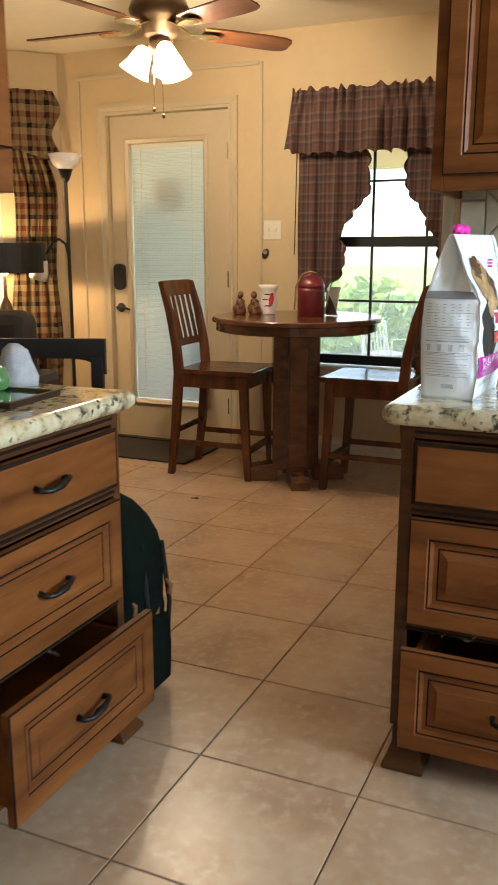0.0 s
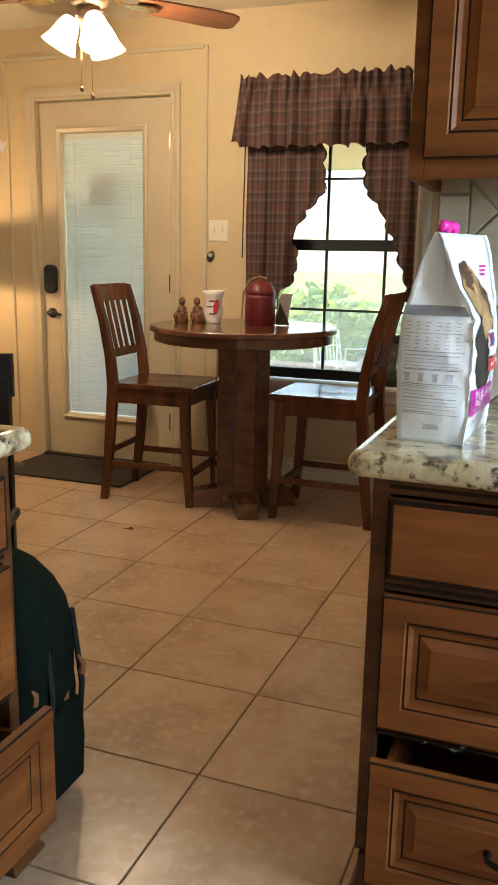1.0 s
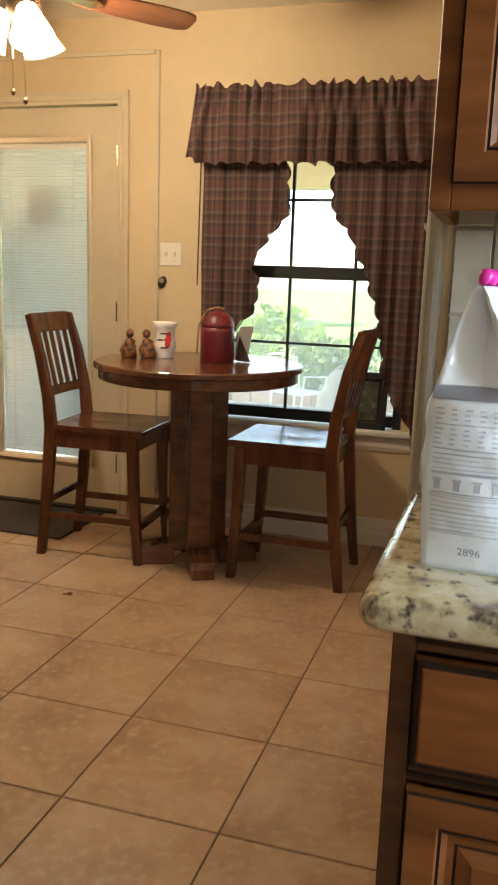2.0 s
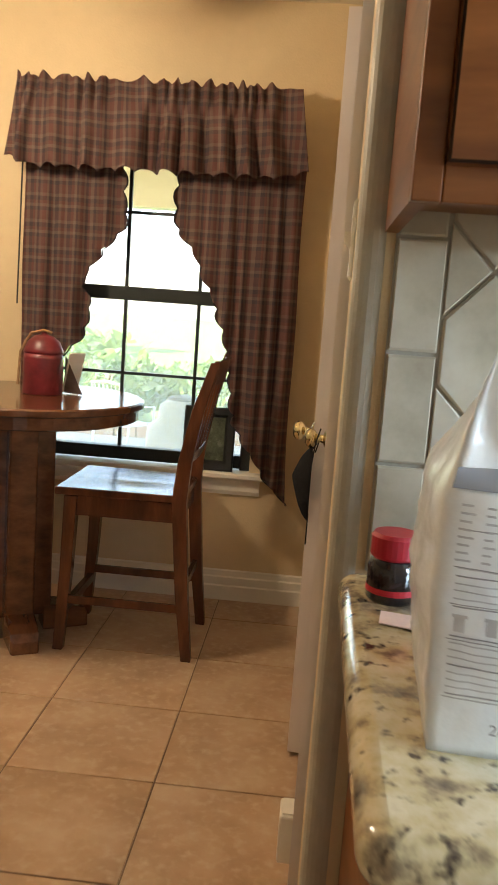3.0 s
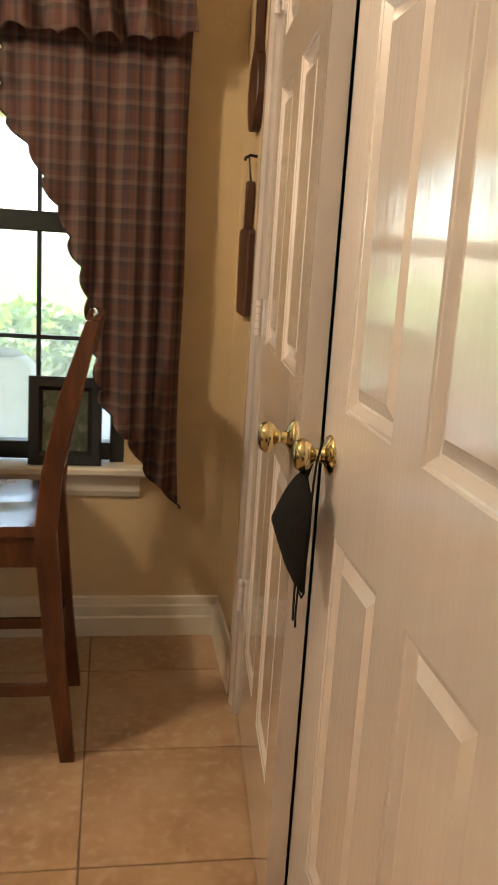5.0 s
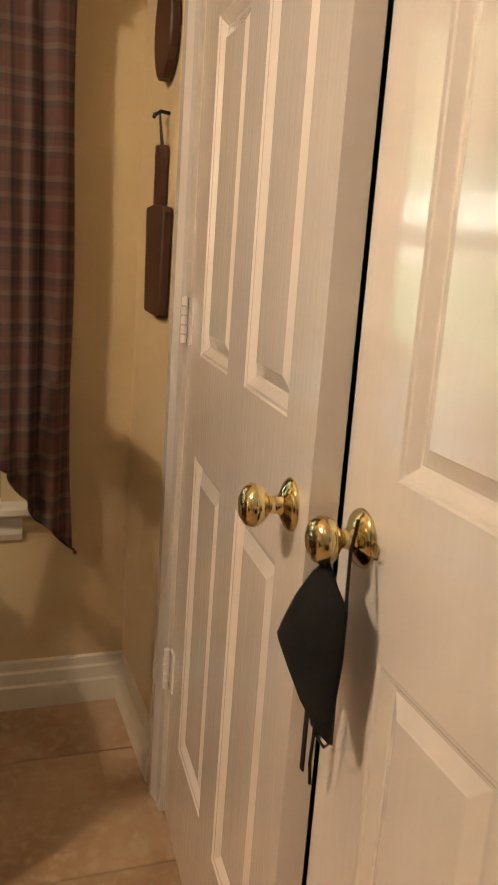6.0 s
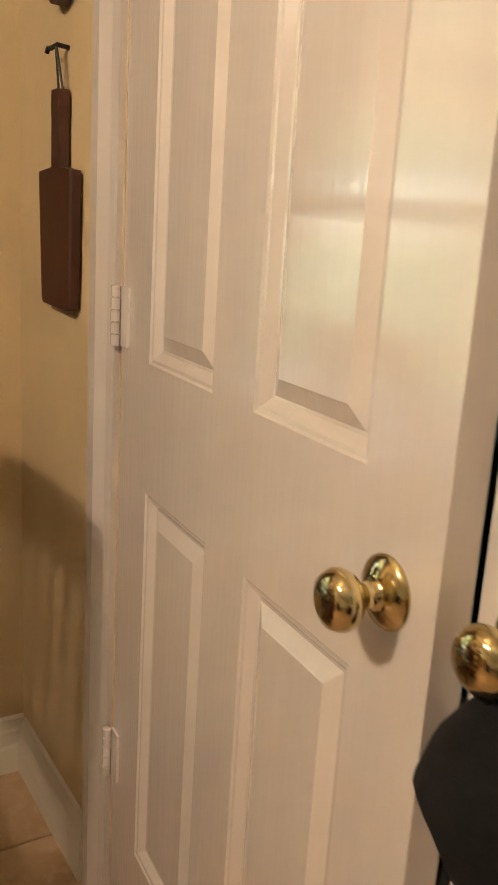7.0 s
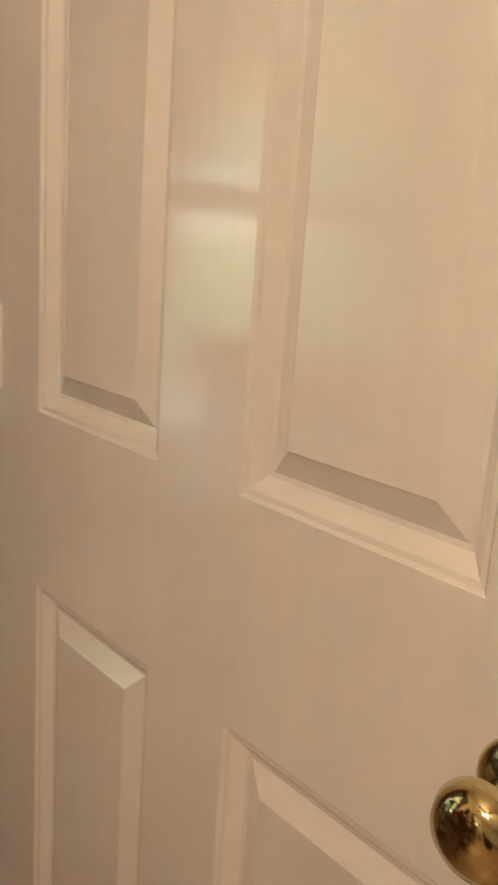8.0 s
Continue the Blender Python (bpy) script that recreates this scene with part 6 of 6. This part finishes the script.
part("lid_top", lathe([(0.21, 1.025), (0.17, 1.06), (0.05, 1.08)], 24), material("dark_cover", (0.1, 0.11, 0.12), 0.7, scale=6, vary=0.2), grill)
pc = thing("patio_chair", "white metal patio chair on the concrete", "chair", pose(-2.15, 9.0, -0.02, 0, 0, 150) @ Matrix.Scale(0.75, 4))
WM = material("white_metal", (0.75, 0.75, 0.73), 0.4, scale=20, vary=0.1)
for sx in (-1, 1):
    part("frame_side", tube([(sx * 0.25, -0.22, 0), (sx * 0.25, -0.22, 0.6), (sx * 0.25, 0.15, 0.62), (sx * 0.25, 0.2, 0)], 0.015, 8), WM, pc)
    part("back_post", tube([(sx * 0.23, 0.18, 0.4), (sx * 0.22, 0.26, 0.85)], 0.013, 8), WM, pc)
part("seat", box(-0.24, -0.22, 0.4, 0.24, 0.2, 0.42), WM, pc)
for k in range(7):
    part("back_slat", tube([(-0.18 + k * 0.06, 0.19, 0.42), (-0.18 + k * 0.06, 0.26, 0.83)], 0.008, 6), WM, pc)
part("top_rail", tube([(-0.23, 0.26, 0.84), (0, 0.275, 0.87), (0.23, 0.26, 0.84)], 0.015, 8), WM, pc)
# plain grey square outside the door glass, darker than the blinds
sign = part("door_sign", box(-2.9, BACK + 0.066, 1.5, -2.72, BACK + 0.07, 1.68), material("square_grey", (0.2, 0.2, 0.18), 0.7, scale=10, vary=0.2), door, "small dark grey square on the outside of the glass")

plug = thing("plug_in_freshener", "small white plug-in box low beside the pantry casing", "air freshener", pose(SIDE - 0.024, 3.96, 0.15))
part("case", box(-0.048, -0.035, 0, -0.002, 0.035, 0.105), PLASTIC_W, plug, bevel=0.005)
part("vent_cap", box(-0.042, -0.028, 0.1055, -0.008, 0.028, 0.109), WHITE_TRIM, plug)

# ---- floor tiles ----
P, X1, Y0 = 0.41, -0.97, 2.36
g = 0.0023
tile_mesh = None
for i in range(-8, 9):
    for j in range(-8, 9):
        x0, y0 = X1 + i * P, Y0 + j * P
        x1, y1 = x0 + P, min(y0 + P, BACK + 0.002)
        if x1 < -4.4 or x0 > 2.4 or y0 > BACK - 0.05:
            continue
        if y1 - y0 > P - 0.001 and tile_mesh:
            o = new("tile", tile_mesh)
        else:
            w, d = x1 - x0, y1 - y0
            bm = loft([[(g + a, g + a, z), (w - g - a, g + a, z), (w - g - a, d - g - a, z), (g + a, d - g - a, z)] for a, z in ((0, -0.006), (0, -0.0012), (0.0015, 0.0))])
            o = part("tile", bm, TILE)
            if y1 - y0 > P - 0.001:
                tile_mesh = o.data
        o.location = (x0, y0, 0)
        o.parent = floor
